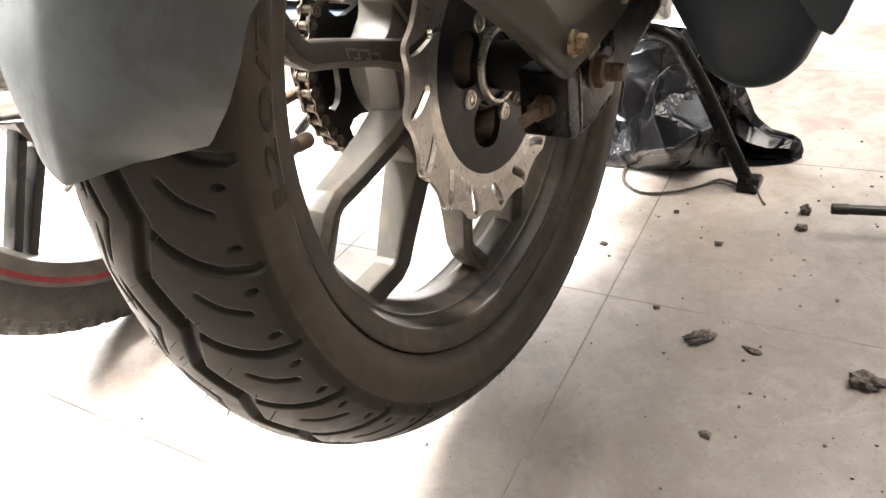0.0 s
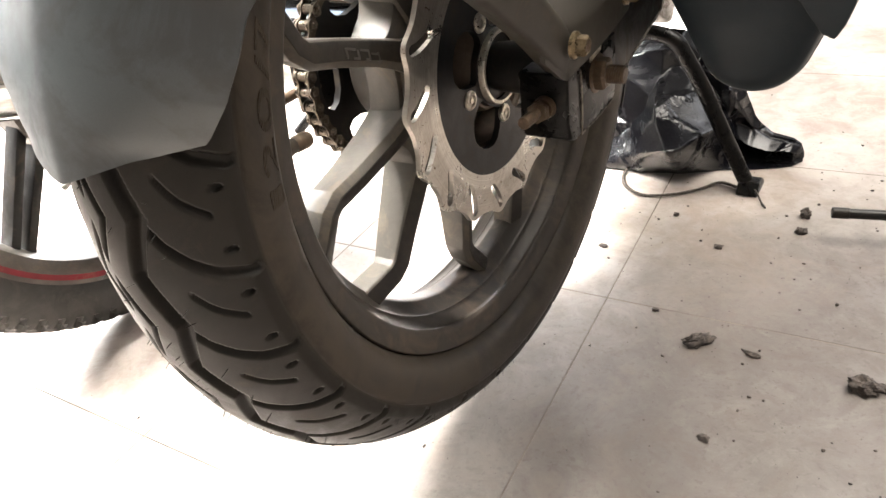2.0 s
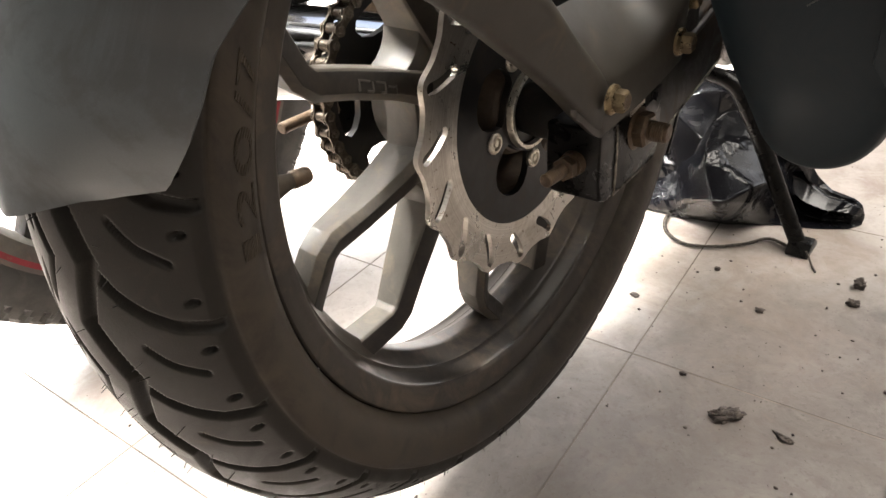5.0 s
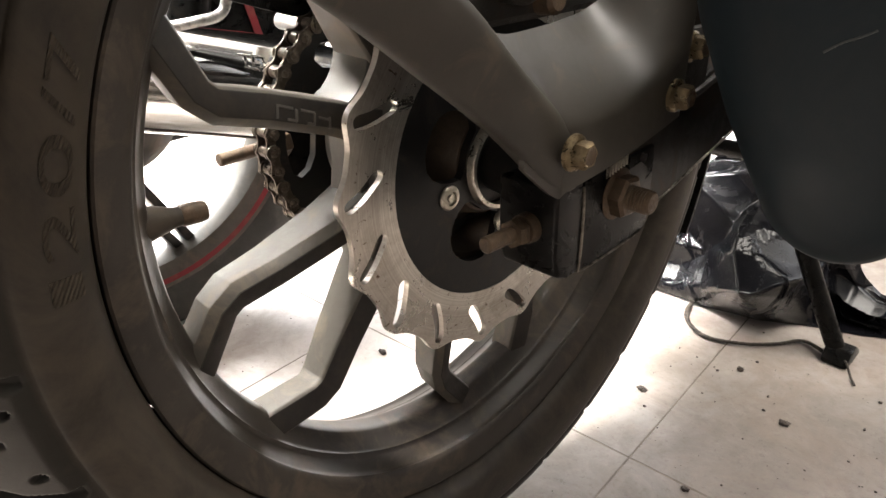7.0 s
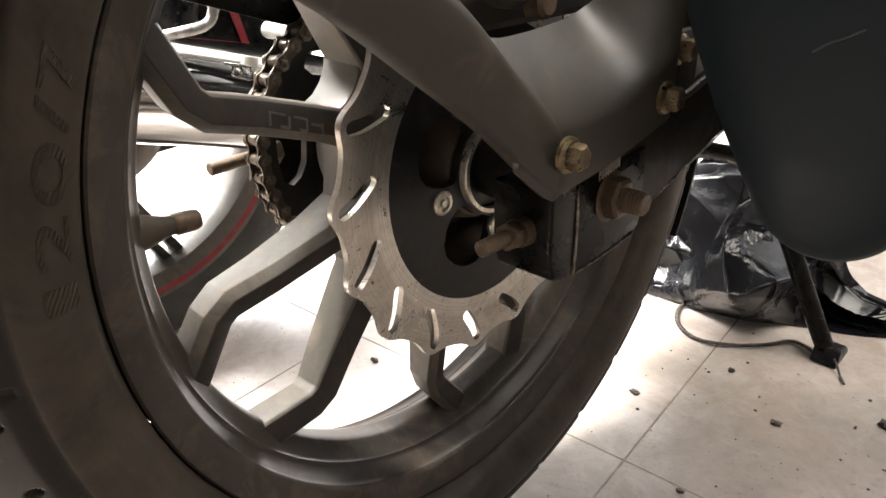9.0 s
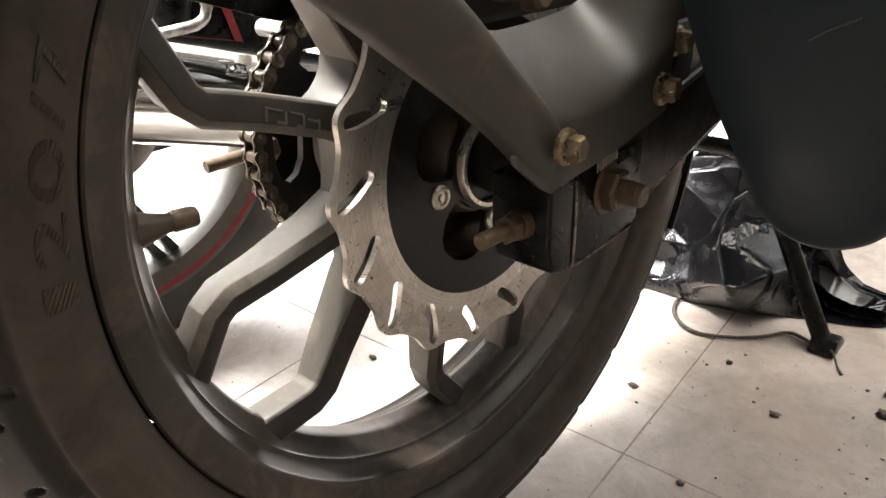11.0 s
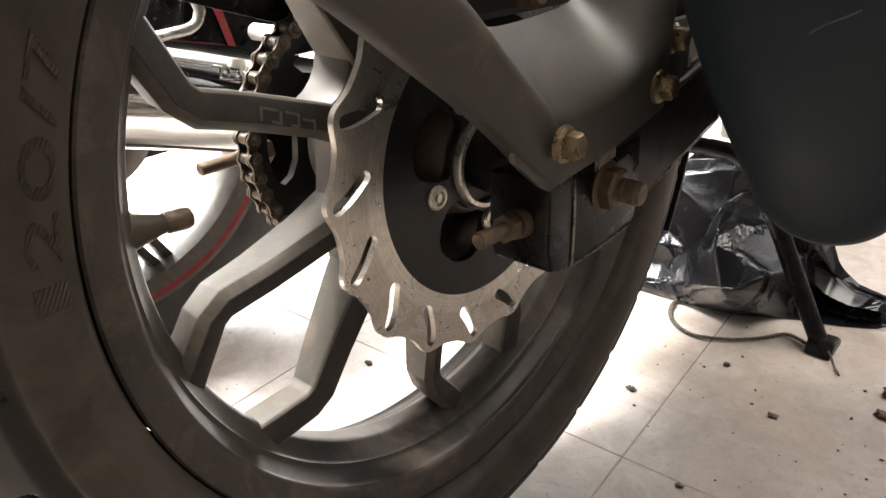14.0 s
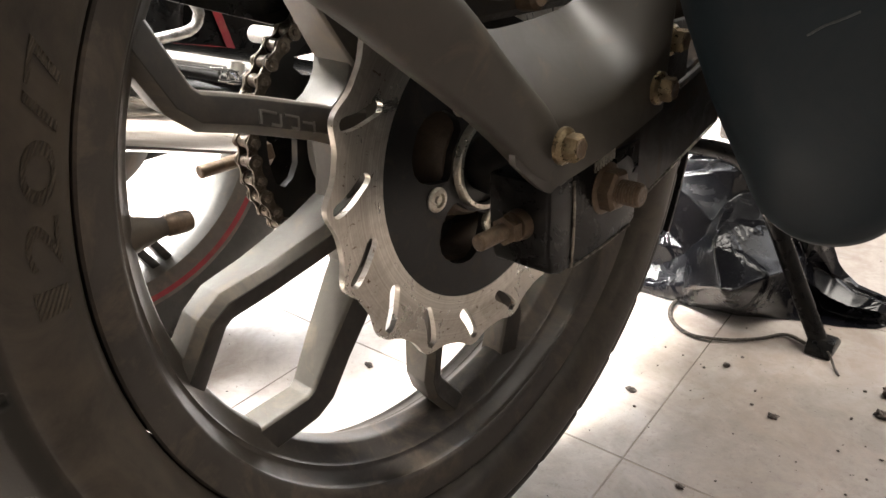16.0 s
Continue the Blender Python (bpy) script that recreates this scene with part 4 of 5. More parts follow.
# rear mudguard hugging the tyre
def guard_point(u, v):
    s = 2 * v - 1
    a = abs(s)
    low = 170.1 - 3.5 * a ** 1.2
    deg = low - (low - 126.0) * u
    edge = float(np.interp(deg, [88, 140, 150.4, 156, 159.6, 162.8, 164.7, 166.3, 167.4, 171], [0.118, 0.131, 0.122, 0.101, 0.096, 0.088, 0.080, 0.073, 0.065, 0.060]))
    x = 0.0135 * (1 - a) + s * edge
    r = 0.3215 - 0.0135 * (math.sqrt(a * a + 0.0016) - 0.04) - 0.0225 * a ** 2.4
    r += 0.012 * max(0.0, (140 - deg) / 50.0)
    return (x, *polar(r, deg))


bike_part("rear_mudguard", sheet(guard_point, 60, 60, 0.003), M_PLASTIC, "grey moulded plastic rear mudguard with a centre crease", smooth=50)

# unseen plate added to stop light leaking past the tyre
bike_part("tyre_light_baffle", revolve([(-0.080, 0.333), (0.050, 0.333), (0.050, 0.3365), (-0.080, 0.3365)], 24, -28, 38), M_FRAME, "unseen black plate ahead of the rear tyre, added to block light")

# silencer
def muffler_loop(y, grow, lift, out_by=0.0):
    low, high = Vector((0.2405, 0.0245)), Vector((0.2325, 0.117))
    mid = Vector((0.236, 0.09)) if y < 0.03 else Vector((0.216, 0.010))
    out = []
    for k in range(72):
        w = 2 * math.pi * k / 72
        d = Vector((math.cos(w), math.sin(w)))
        best = max(low.dot(d) + 0.0340, high.dot(d) + 0.070)
        out.append((d, best))
    pts = []
    for k in range(72):
        (d0, s0), (d1, s1) = out[k], out[(k + 1) % 72]
        det = d0.x * d1.y - d0.y * d1.x
        p = Vector(((s0 * d1.y - s1 * d0.y) / det, (d0.x * s1 - d1.x * s0) / det))
        p = mid + (p - mid) * grow
        pts.append((p.x + out_by, y, p.y + lift))
    return pts


verts, faces = [], []
loops = [(-0.004, 0.25, 0, 0), (-0.003, 0.6, 0, 0), (0.000, 0.86, 0, 0), (0.004, 0.955, 0, 0), (0.010, 0.993, 0, 0), (0.018, 1.0, 0, 0), (0.05, 0.98, -0.0105, -0.006), (0.10, 0.90, -0.026, -0.015), (0.18, 0.76, -0.050, -0.032),
         (0.28, 0.58, -0.082, -0.054), (0.38, 0.42, -0.115, -0.076), (0.44, 0.32, -0.134, -0.090), (0.46, 0.18, -0.138, -0.093)]
for y, g, l, o in loops:
    verts += muffler_loop(y, g, l, o)
for i in range(len(loops) - 1):
    for k in range(72):
        faces.append([72 * i + k, 72 * i + (k + 1) % 72, 72 * i + 72 + (k + 1) % 72, 72 * i + 72 + k])
faces += [list(range(72))[::-1], [72 * (len(loops) - 1) + k for k in range(72)]]
muffler = bike_part("muffler", (verts, faces), M_MUFFLER, "large matt black muffler with a domed end", smooth=50)
verts, faces = [], []
lip = [(y, 0.985 if y < 0.03 else 1.004) for y in (0.022, 0.026, 0.032, 0.036)]
part("end_seam", (lambda ls: (sum(ls, []), [[72 * i + k, 72 * i + (k + 1) % 72, 72 * i + 72 + (k + 1) % 72, 72 * i + 72 + k] for i in range(len(ls) - 1) for k in range(72)]))([muffler_loop(y, g, -0.001) for y, g in ((0.020, 0.99), (0.022, 1.008), (0.030, 1.008), (0.032, 0.99))]), M_MUFFLER, muffler, "raised seam round the muffler end")
lip = prism([(0.262, 0.060), (0.274, 0.044), (0.280, 0.0365), (0.287, 0.0334), (0.2914, 0.0423), (0.2945, 0.0530), (0.299, 0.078), (0.302, 0.115), (0.290, 0.140), (0.262, 0.120)], -0.012, 0.060, 0)
part("outlet_lip", bevelled([(v[1], v[0], v[2]) for v in lip[0]], lip[1], 0.0022, 2), M_MUFFLER, muffler, "curved grey outlet shield")
part("scratch", tube([(0.2265, -0.0042, 0.0836), (0.2319, -0.0042, 0.0875), (0.2382, -0.0042, 0.0905), (0.2434, -0.0042, 0.0933)], 0.0005, 6), M_PLASTIC, muffler, "pale scratch in the paint")

# sprocket and chain on the far side
SX, SR, LINKS = -0.066, 0.0830, 41
teeth = []
for k in range(LINKS):
    for a, r in ((-0.5, 0.0795), (-0.22, 0.0805), (-0.10, 0.0870), (0.10, 0.0870), (0.22, 0.0805)):
        teeth.append(polar(r, (k + a) * 360.0 / LINKS + 4.4))
gaps = []
for k in range(5):
    c = 176 + 72 * k
    gaps.append([polar(0.0705, c + a) for a in np.linspace(-20, 20, 9)] + [polar(r, c + a) for r, a in ((0.066, 25), (0.058, 24), (0.050, 16), (0.047, 0), (0.050, -16), (0.058, -24), (0.066, -25))])
bike_part("sprocket", pierced(teeth, [*gaps, circle(0, 0, 0.030, 32)], SX - 0.003, SX + 0.003), M_BLACK, "greasy black rear sprocket")
chain = bike_part("chain", rod((SX - 0.001, -0.001, 0.0), (SX + 0.001, -0.001, 0.0), 0.004, 8), M_CHAIN, "greasy steel roller chain")
link_half = 0.00635


def link_plate(x, wide):
    """A figure-of-eight side plate, waisted between its two pins."""
    top = []
    for k in range(25):
        w = math.pi * k / 24
        y = (link_half + wide) * math.cos(w)
        lobe = math.sqrt(max(0.0, wide ** 2 - max(0.0, abs(y) - link_half) ** 2)) if abs(y) > link_half else wide * (0.62 + 0.38 * (abs(y) / link_half) ** 2)
        top.append((y, lobe))
    out = top + [(y, -z) for y, z in top[-2:0:-1]]
    return prism(out, x - 0.0008, x + 0.0008, 0.0)


def link_shape(outer_link):
    o = 0.0074 if outer_link else 0.0052
    s = [link_plate(o, 0.0052), link_plate(-o, 0.0052)]
    if outer_link:
        s += [lathe((-0.0098, e * link_half, 0), (0.0098, e * link_half, 0), [(0, 0.0016), (0.0006, 0.0025), (0.0190, 0.0025), (0.0196, 0.0016)], 12) for e in (-1, 1)]
    else:
        s += [rod((-0.0045, e * link_half, 0), (0.0045, e * link_half, 0), 0.0041, 14, 0.0003) for e in (-1, 1)]
    return join(*s)


link_meshes = []
for kind_of in (True, False):
    tmp = mesh_object("link", *link_shape(kind_of), M_CHAIN)
    link_meshes.append(tmp.data)
    bpy.data.objects.remove(tmp)
places = []
step = 360.0 / LINKS
for k in range(-11, 11):
    deg = 180 + (k + 0.5) * step + 4.4 * 0
    y, z = polar(SR, deg)
    places.append((y, z, deg + 90))
for end, sgn in ((places[0], 1), (places[-1], -1)):
    y, z, ang = end
    for k in range(1, 14):
        places.append((y + 0.0127 * k, z + sgn * (-0.0010) * k * 1.2, 0))
arc, top_run, low_run = places[:22], places[22:35], places[35:]
ordered = top_run[::-1] + arc + low_run
for k, (y, z, ang) in enumerate(ordered):
    ob = new("link", link_meshes[k % 2])
    ob.parent = chain
    ob.matrix_local = pose(SX, y, z, ang, 0, 0)
bike_part("chain_adjuster", join(rod((-0.085, -0.055, -0.004), (-0.085, -0.108, -0.004), 0.0045, 18), hexagon((-0.085, -0.066, -0.004), (-0.085, -0.056, -0.004), 0.010)), M_RUST, "dusty chain adjuster bolt on the far side")
bike_part("far_swing_arm", box((-0.094, 0.20, 0.0), (0.024, 0.52, 0.060), 0.004), M_FRAME, "black far arm of the swing arm")
bike_part("chain_guard", join(prism([(-0.130, 0.112), (-0.106, 0.098), (-0.044, 0.0775), (0.02, 0.060), (0.25, 0.070), (0.25, 0.150), (-0.05, 0.165), (-0.15, 0.150)], -0.083, -0.080, 0.0008), box((-0.068, 0.05, 0.135), (0.028, 0.40, 0.003), 0.001)), M_FRAME, "black chain guard plate")

# centre stand
stand = bike_part("centre_stand", tube([(-0.12, 0.500, -0.136), (-0.04, 0.500, -0.134), (0.020, 0.500, -0.134), (0.050, 0.500, -0.144), (0.066, 0.500, -0.166), (0.094, 0.502, -0.215), (0.130, 0.506, -0.290), (0.160, 0.511, -0.352)], 0.0108, 18), M_FRAME, "black tubular centre stand leg with chipped paint")
part("stand_foot", bevelled(*prism([(0.494, -WZ), (0.540, -WZ), (0.540, -0.359), (0.520, -0.345), (0.502, -0.345), (0.492, -0.359)], 0.150, 0.180, 0), 0.003), M_FRAME, stand, "flat rubbed stand foot on the tiles")
bike_part("far_stand_leg", tube([(-0.12, 0.500, -0.136), (-0.15, 0.500, -0.20), (-0.19, 0.510, -0.352), (-0.20, 0.510, -0.365)], 0.0115, 14), M_FRAME, "black tubular stand leg on the far side")
bike_part("footrest_hanger", prism([(0.455, -0.030), (0.475, -0.045), (0.480, -0.090), (0.470, -0.108), (0.450, -0.104), (0.445, -0.060)], 0.030, 0.054, 0.006, 3), M_ALLOY, "mottled pale cast alloy footrest hanger")
# unseen engine, frame covers, tank, seat and cowl ahead of and over the wheel
def swell(sections, power=3.0, n=28):
    """A moulded body: sections of (y, middle x, half width, bottom, top), each a rounded box, joined along the bike."""
    verts, faces = [], []
    for y, cx, hx, lo, hi in sections:
        for k in range(n):
            w = 2 * math.pi * k / n
            c, q = math.cos(w), math.sin(w)
            verts.append((cx + hx * math.copysign(abs(c) ** (2 / power), c), y, (lo + hi) / 2 + (hi - lo) / 2 * math.copysign(abs(q) ** (2 / power), q)))
    for i in range(len(sections) - 1):
        for k in range(n):
            faces.append([i * n + k, i * n + (k + 1) % n, (i + 1) * n + (k + 1) % n, (i + 1) * n + k])
    faces += [list(range(n))[::-1], [(len(sections) - 1) * n + k for k in range(n)]]
    return verts, faces


# bodies added out of view to shade the floor on the right
engine_ob = bike_part("engine_block", swell([(0.61, 0.0, 0.10, -0.06, 0.07), (0.64, 0.0, 0.15, -0.08, 0.10), (0.80, 0.0, 0.17, -0.09, 0.10), (1.02, 0.0, 0.16, -0.09, 0.10), (1.12, 0.0, 0.12, -0.07, 0.09), (1.15, 0.0, 0.08, -0.05, 0.08)], 4.5), M_FRAME, "unseen dark engine block ahead of the swing arm, added to block light", smooth=60)
for k in range(9):
    part("cooling_fin", box((0.0, 0.99, 0.085 + 0.014 * k), (0.22, 0.18, 0.004), 0.0015), M_FRAME, engine_ob)
bike_part("side_panel", swell([(0.345, -0.055, 0.050, 0.10, 0.42), (0.37, -0.06, 0.075, 0.06, 0.45), (0.55, -0.06, 0.080, 0.04, 0.46), (0.78, -0.06, 0.078, 0.06, 0.46), (0.84, -0.05, 0.055, 0.14, 0.42)], 4.5), M_FRAME, "unseen black side panels over the swing arm pivot, shaped to block light", smooth=60)
bike_part("gap_blocker", bevelled(*box((-0.045, 0.47, 0.025), (0.06, 0.24, 0.11), 0), 0.01, 2), M_FRAME, "unseen black box between the swing arms, added to block light")
bike_part("fuel_tank", swell([(0.56, 0.0, 0.07, 0.46, 0.60), (0.62, 0.0, 0.11, 0.45, 0.68), (0.80, 0.0, 0.155, 0.44, 0.75), (0.98, 0.0, 0.165, 0.45, 0.76), (1.10, 0.0, 0.12, 0.50, 0.72), (1.14, 0.0, 0.06, 0.56, 0.66)], 2.6), M_FRAME, "unseen black rounded fuel tank", smooth=70)
bike_part("seat", swell([(-0.63, -0.01, 0.05, 0.52, 0.60), (-0.58, -0.01, 0.10, 0.42, 0.65), (-0.40, -0.01, 0.13, 0.37, 0.66), (-0.10, -0.01, 0.13, 0.37, 0.65), (0.10, -0.01, 0.13, 0.37, 0.60), (0.45, -0.01, 0.12, 0.37, 0.56), (0.60, -0.01, 0.09, 0.40, 0.57), (0.63, -0.01, 0.06, 0.44, 0.55)], 3.6), M_FRAME, "unseen black seat and tail over the rear wheel, shaped to block light", smooth=60)
bike_part("front_fairing", swell([(1.09, 0.0, 0.10, 0.28, 0.66), (1.14, 0.0, 0.15, 0.18, 0.78), (1.34, 0.0, 0.17, 0.16, 0.80), (1.52, 0.0, 0.14, 0.24, 0.74), (1.59, 0.0, 0.08, 0.36, 0.64)], 3.0), M_FRAME, "unseen black headlamp cowl and fork covers, added to block light", smooth=60)
bike_part("front_wheel", moved(revolve([(0.05, 0.27), (0.05, 0.235), (0.03, 0.215), (-0.03, 0.215), (-0.05, 0.235), (-0.05, 0.27), (-0.03, 0.298), (0, 0.305), (0.03, 0.298)], 64), pose(0, 1.36, -0.061)), M_TYRE, "black front tyre on the floor")

# ---- the neighbouring motorcycle ----
other = thing("motorcycle", "parked motorcycle with red-striped alloy wheel and chrome muffler", "motorcycle")
OX, OY, OZ = -0.530, -0.024, 0.3155


def other_part(name, shape, material, label="", smooth=35.0):
    return part(name, shape, material, other, label, smooth, (OX, OY, OZ))


def block_groove(deg, x):
    ph = (deg * 80 / 360.0 + abs(x) * 38) % 1.0
    return 0.0060 if ph < 0.34 and abs(x) > 0.014 else 0.0


prof = [(0.036, 0.246), (0.043, 0.256), (0.046, 0.270), (0.044, 0.288), (0.040, 0.297), (0.034, 0.304), (0.026, 0.3095), (0.018, 0.3128), (0.010, 0.3148), (0, 0.3155)]
prof = prof + [(-x, r) for x, r in prof[-2::-1]]
n_o, m_o = 960, len(prof)
co = []
for k in range(n_o):
    deg = 360.0 * k / n_o
    for x, r in prof:
        cut_in = block_groove(deg, x) if r > 0.290 else 0.0
        co.append((x - math.copysign(cut_in * 0.7, x), *polar(r - cut_in * 0.8, deg)))
quads = [[k * m_o + i, k * m_o + i + 1, ((k + 1) % n_o) * m_o + i + 1, ((k + 1) % n_o) * m_o + i] for k in range(n_o) for i in range(m_o - 1)]
other_part("tyre", (co, quads), M_TYRE_PALE, "dusty black block-tread tyre", 30)
other_part("rim", revolve([(0.037, 0.247), (0.037, 0.240), (0.033, 0.226), (0.028, 0.218), (0.012, 0.212), (-0.012, 0.212), (-0.028, 0.218), (-0.033, 0.226), (-0.037, 0.240), (-0.037, 0.247)], 120), M_CAST, "dusty grey alloy rim")
other_part("rim_stripe", revolve([(0.0374, 0.2412), (0.0355, 0.2345), (0.0349, 0.2345), (0.0368, 0.2412)], 140), M_RED, "thin red tape stripe round the rim")
other_part("hub", revolve([(-0.05, 0.02), (-0.05, 0.070), (-0.03, 0.092), (0.02, 0.092), (0.03, 0.080), (0.05, 0.05), (0.05, 0.0)], 48, closed_profile=False), M_RIM, "dark hub")
# paired arms that lean and meet at the rim
for k in range(6):
    for inner, outer_deg in ((-33.0, -2.0), (-13.0, 3.0)):
        p0, p1 = polar(0.085, 226 + 60 * k + inner), polar(0.217, 226 + 60 * k + outer_deg)
        d = Vector((p1[0] - p0[0], p1[1] - p0[1])).normalized()
        nrm = Vector((-d.y, d.x)) * 0.0058
        other_part("spoke", prism([(p0[0] + nrm.x, p0[1] + nrm.y), (p1[0] + nrm.x, p1[1] + nrm.y), (p1[0] - nrm.x, p1[1] - nrm.y), (p0[0] - nrm.x, p0[1] - nrm.y)], -0.014, 0.014, 0.003), M_BLACK, "dark cast spoke")
muf = part("muffler", lathe((-0.36, -0.32, WZ + 0.085), (-0.36, 0.58, WZ - 0.180), [(0, 0.030), (0.004, 0.040), (0.02, 0.052), (0.05, 0.056), (0.62, 0.056), (0.72, 0.040), (0.92, 0.022)], 64), M_CHROME, other, "long chrome muffler with a moulded badge")
badge = [box((0, 0, 0), (0.0012, 0.030, 0.0030), 0.0005, pose(0, 0, 0.006)), box((0, 0, 0), (0.0012, 0.030, 0.0030), 0.0005, pose(0, 0, -0.006)), box((0, 0, 0), (0.0012, 0.003, 0.012), 0.0005, pose(0, 0.013, 0)), box((0, 0, 0), (0.0012, 0.003, 0.012), 0.0005, pose(0, -0.006, 0)), box((0, 0, 0), (0.0012, 0.003, 0.012), 0.0005, pose(0, 0.003, 0))]
part("badge", moved(join(*badge), pose(-0.311, 0.055, WZ + 0.004, -16.4, -28, 0)), M_CHROME, muf, "plain raised outline badge")
part("swing_arm", join(tube([(-0.435, -0.03, OZ), (-0.43, 0.15, OZ + 0.005), (-0.42, 0.50, OZ + 0.01)], 0.018, 14), rod((-0.47, -0.024, OZ), (-0.40, -0.024, OZ), 0.012)), M_RUST, other, "dusty brown swing arm tube")
part("shock_absorber", join(tube([(-0.40, 0.02, OZ + 0.02), (-0.40, 0.10, OZ + 0.30)], 0.022, 16)), M_FRAME, other, "black shock absorber")
part("crash_bar", tube([(-0.34, -0.06, WZ + 0.040), (-0.30, 0.000, WZ + 0.050), (-0.30, 0.022, WZ + 0.053), (-0.30, 0.031, WZ + 0.062), (-0.30, 0.028, WZ + 0.080), (-0.32, -0.01, WZ + 0.18)], 0.005, 12), M_ALLOY, other, "bent chrome guard rail")
body = part("side_panel", bevelled(*prism([(0.02, WZ + 0.055), (0.10, WZ + 0.010), (0.16, WZ - 0.02), (0.50, WZ - 0.02), (0.75, WZ + 0.34), (-0.12, WZ + 0.40), (-0.12, WZ + 0.36), (0.02, WZ + 0.30)], -0.58, -0.44, 0), 0.012, 2), M_FRAME, other, "black side panels and tail under the seat")
part("panel_stripe", prism([(0.142, WZ - 0.010), (0.152, WZ - 0.012), (0.100, WZ + 0.20), (0.088, WZ + 0.20)], -0.438, -0.4365, 0.0), M_RED, body, "red stripe on the side panel")
part("pivot_bush", rod((-0.33, 0.106, WZ + 0.036), (-0.285, 0.106, WZ + 0.035), 0.0088, 24, 0.002), M_PALE, other, "pale plastic bush")
part("drain_nozzle", join(tube([(-0.440, -0.085, WZ - 0.113), (-0.442, -0.100, WZ - 0.118), (-0.443, -0.112, WZ - 0.123)], 0.009, 12, radii=(0.011, 0.007)), tube([(-0.443, -0.110, WZ - 0.122), (-0.444, -0.128, WZ - 0.130)], 0.0035, 10), box((-0.440, -0.104, WZ - 0.119), (0.008, 0.006, 0.030), 0.001), tube([(-0.440, -0.090, WZ - 0.115), (-0.45, -0.05, WZ - 0.09), (-0.47, -0.024, OZ)], 0.005, 8)), M_PALE, other, "pale translucent plastic nozzle")
part("side_stand", tube([(-0.50, 0.55, OZ - 0.05), (-0.62, 0.50, 0.10), (-0.70, 0.46, 0.012)], 0.010, 10), M_FRAME, other)
part("front_wheel", moved(revolve([(0.04, 0.27), (0.04, 0.235), (-0.04, 0.235), (-0.04, 0.27), (-0.025, 0.295), (0, 0.302), (0.025, 0.295)], 64), pose(OX, OY + 1.32, 0.302)), M_TYRE, other, "black front tyre")
part("engine", bevelled(*box((OX, 0.75, 0.36), (0.26, 0.42, 0.30), 0), 0.03, 3), M_FRAME, other, "dark engine block")

# ---- crumpled plastic sheet behind the stand ----
def draped_sheet(nu, nv):
    """Heaped film: broad, nearly flat facets that meet in narrow raised folds, sagging to a rolled hem on the tiles."""
    seeds = random.Random(4)
    up, down = ([(seeds.uniform(0, 1), seeds.uniform(0, 0.8), seeds.uniform(-1.0, 1.0), seeds.uniform(-1.0, 1.0), seeds.uniform(-0.006, 0.006)) for k in range(n)] for n in (22, 20))
    bm = bmesh.new()
    rows = []
    for i in range(nu + 1):
        u = i / nu
        x = -0.150 + 0.368 * u
        top = float(np.interp(x, [-0.15, -0.12, -0.09, -0.024, 0.02, 0.05, 0.10, 0.122, 0.142, 0.170, 0.200, 0.212, 0.218], [0.150, 0.152, 0.158, 0.178, 0.186, 0.168, 0.122, 0.098, 0.066, 0.045, 0.036, 0.028, 0.012]))
        front = float(np.interp(x, [-0.15, -0.09, -0.05, 0.0, 0.06, 0.12, 0.17, 0.205, 0.218], [0.508, 0.509, 0.511, 0.514, 0.528, 0.562, 0.582, 0.602, 0.625]))
        deep = float(np.interp(x, [-0.15, 0.0, 0.09, 0.15, 0.205, 0.218], [0.24, 0.24, 0.20, 0.085, 0.050, 0.012]))
        row = []
        for j in range(nv + 1):
            v = j / nv
            # plan and height of the heap: bulging hem, rising flank, top, back
            y = front + deep * float(np.interp(v, [0, 0.05, 0.10, 0.55, 0.75, 1.0], [0.02, 0.0, 0.012, 0.34, 0.62, 1.0]))
            z = top * float(np.interp(v, [0, 0.05, 0.10, 0.30, 0.55, 0.75, 1.0], [0.0, 0.07, 0.16, 0.52, 0.95, 1.0, 0.0]))
            # tilted planes: the highest and the lowest of them meet in sharp folds and creases
            hi = max(h + 0.034 * ((u - cu) * a + (v - cv) * b) - 0.75 * ((u - cu) ** 2 * 2.0 + (v - cv) ** 2) for cu, cv, a, b, h in up)
            lo = min(h + 0.034 * ((u - cu) * a + (v - cv) * b) + 0.75 * ((u - cu) ** 2 * 2.0 + (v - cv) ** 2) for cu, cv, a, b, h in down)
            out = 0.85 * hi + 1.0 * lo
            q = Vector((x, y, z))
            out += 0.0050 * noise.noise(q * 12.0) + 0.0005 * noise.noise(q * 60.0)
            grip = min(1.0, z / 0.035) * min(1.0, (1.0 - u) / 0.05)
            q += Vector((0.10, -0.86, 0.45)) * out * grip
            q.z = max(0.0012, q.z)
            row.append(bm.verts.new(q))
        rows.append(row)
    for i in range(nu):
        for j in range(nv):
            bm.faces.new((rows[i][j], rows[i + 1][j], rows[i + 1][j + 1], rows[i][j + 1]))
    bmesh.ops.smooth_vert(bm, verts=bm.verts[:], factor=0.4, use_axis_x=True, use_axis_y=True, use_axis_z=True)
    return bm_data(bm)


tagged(mesh_object("plastic_sheet", *draped_sheet(230, 150), M_SHEET, 70), "crumpled shiny black plastic sheet heaped on the tiles", "plastic sheet")

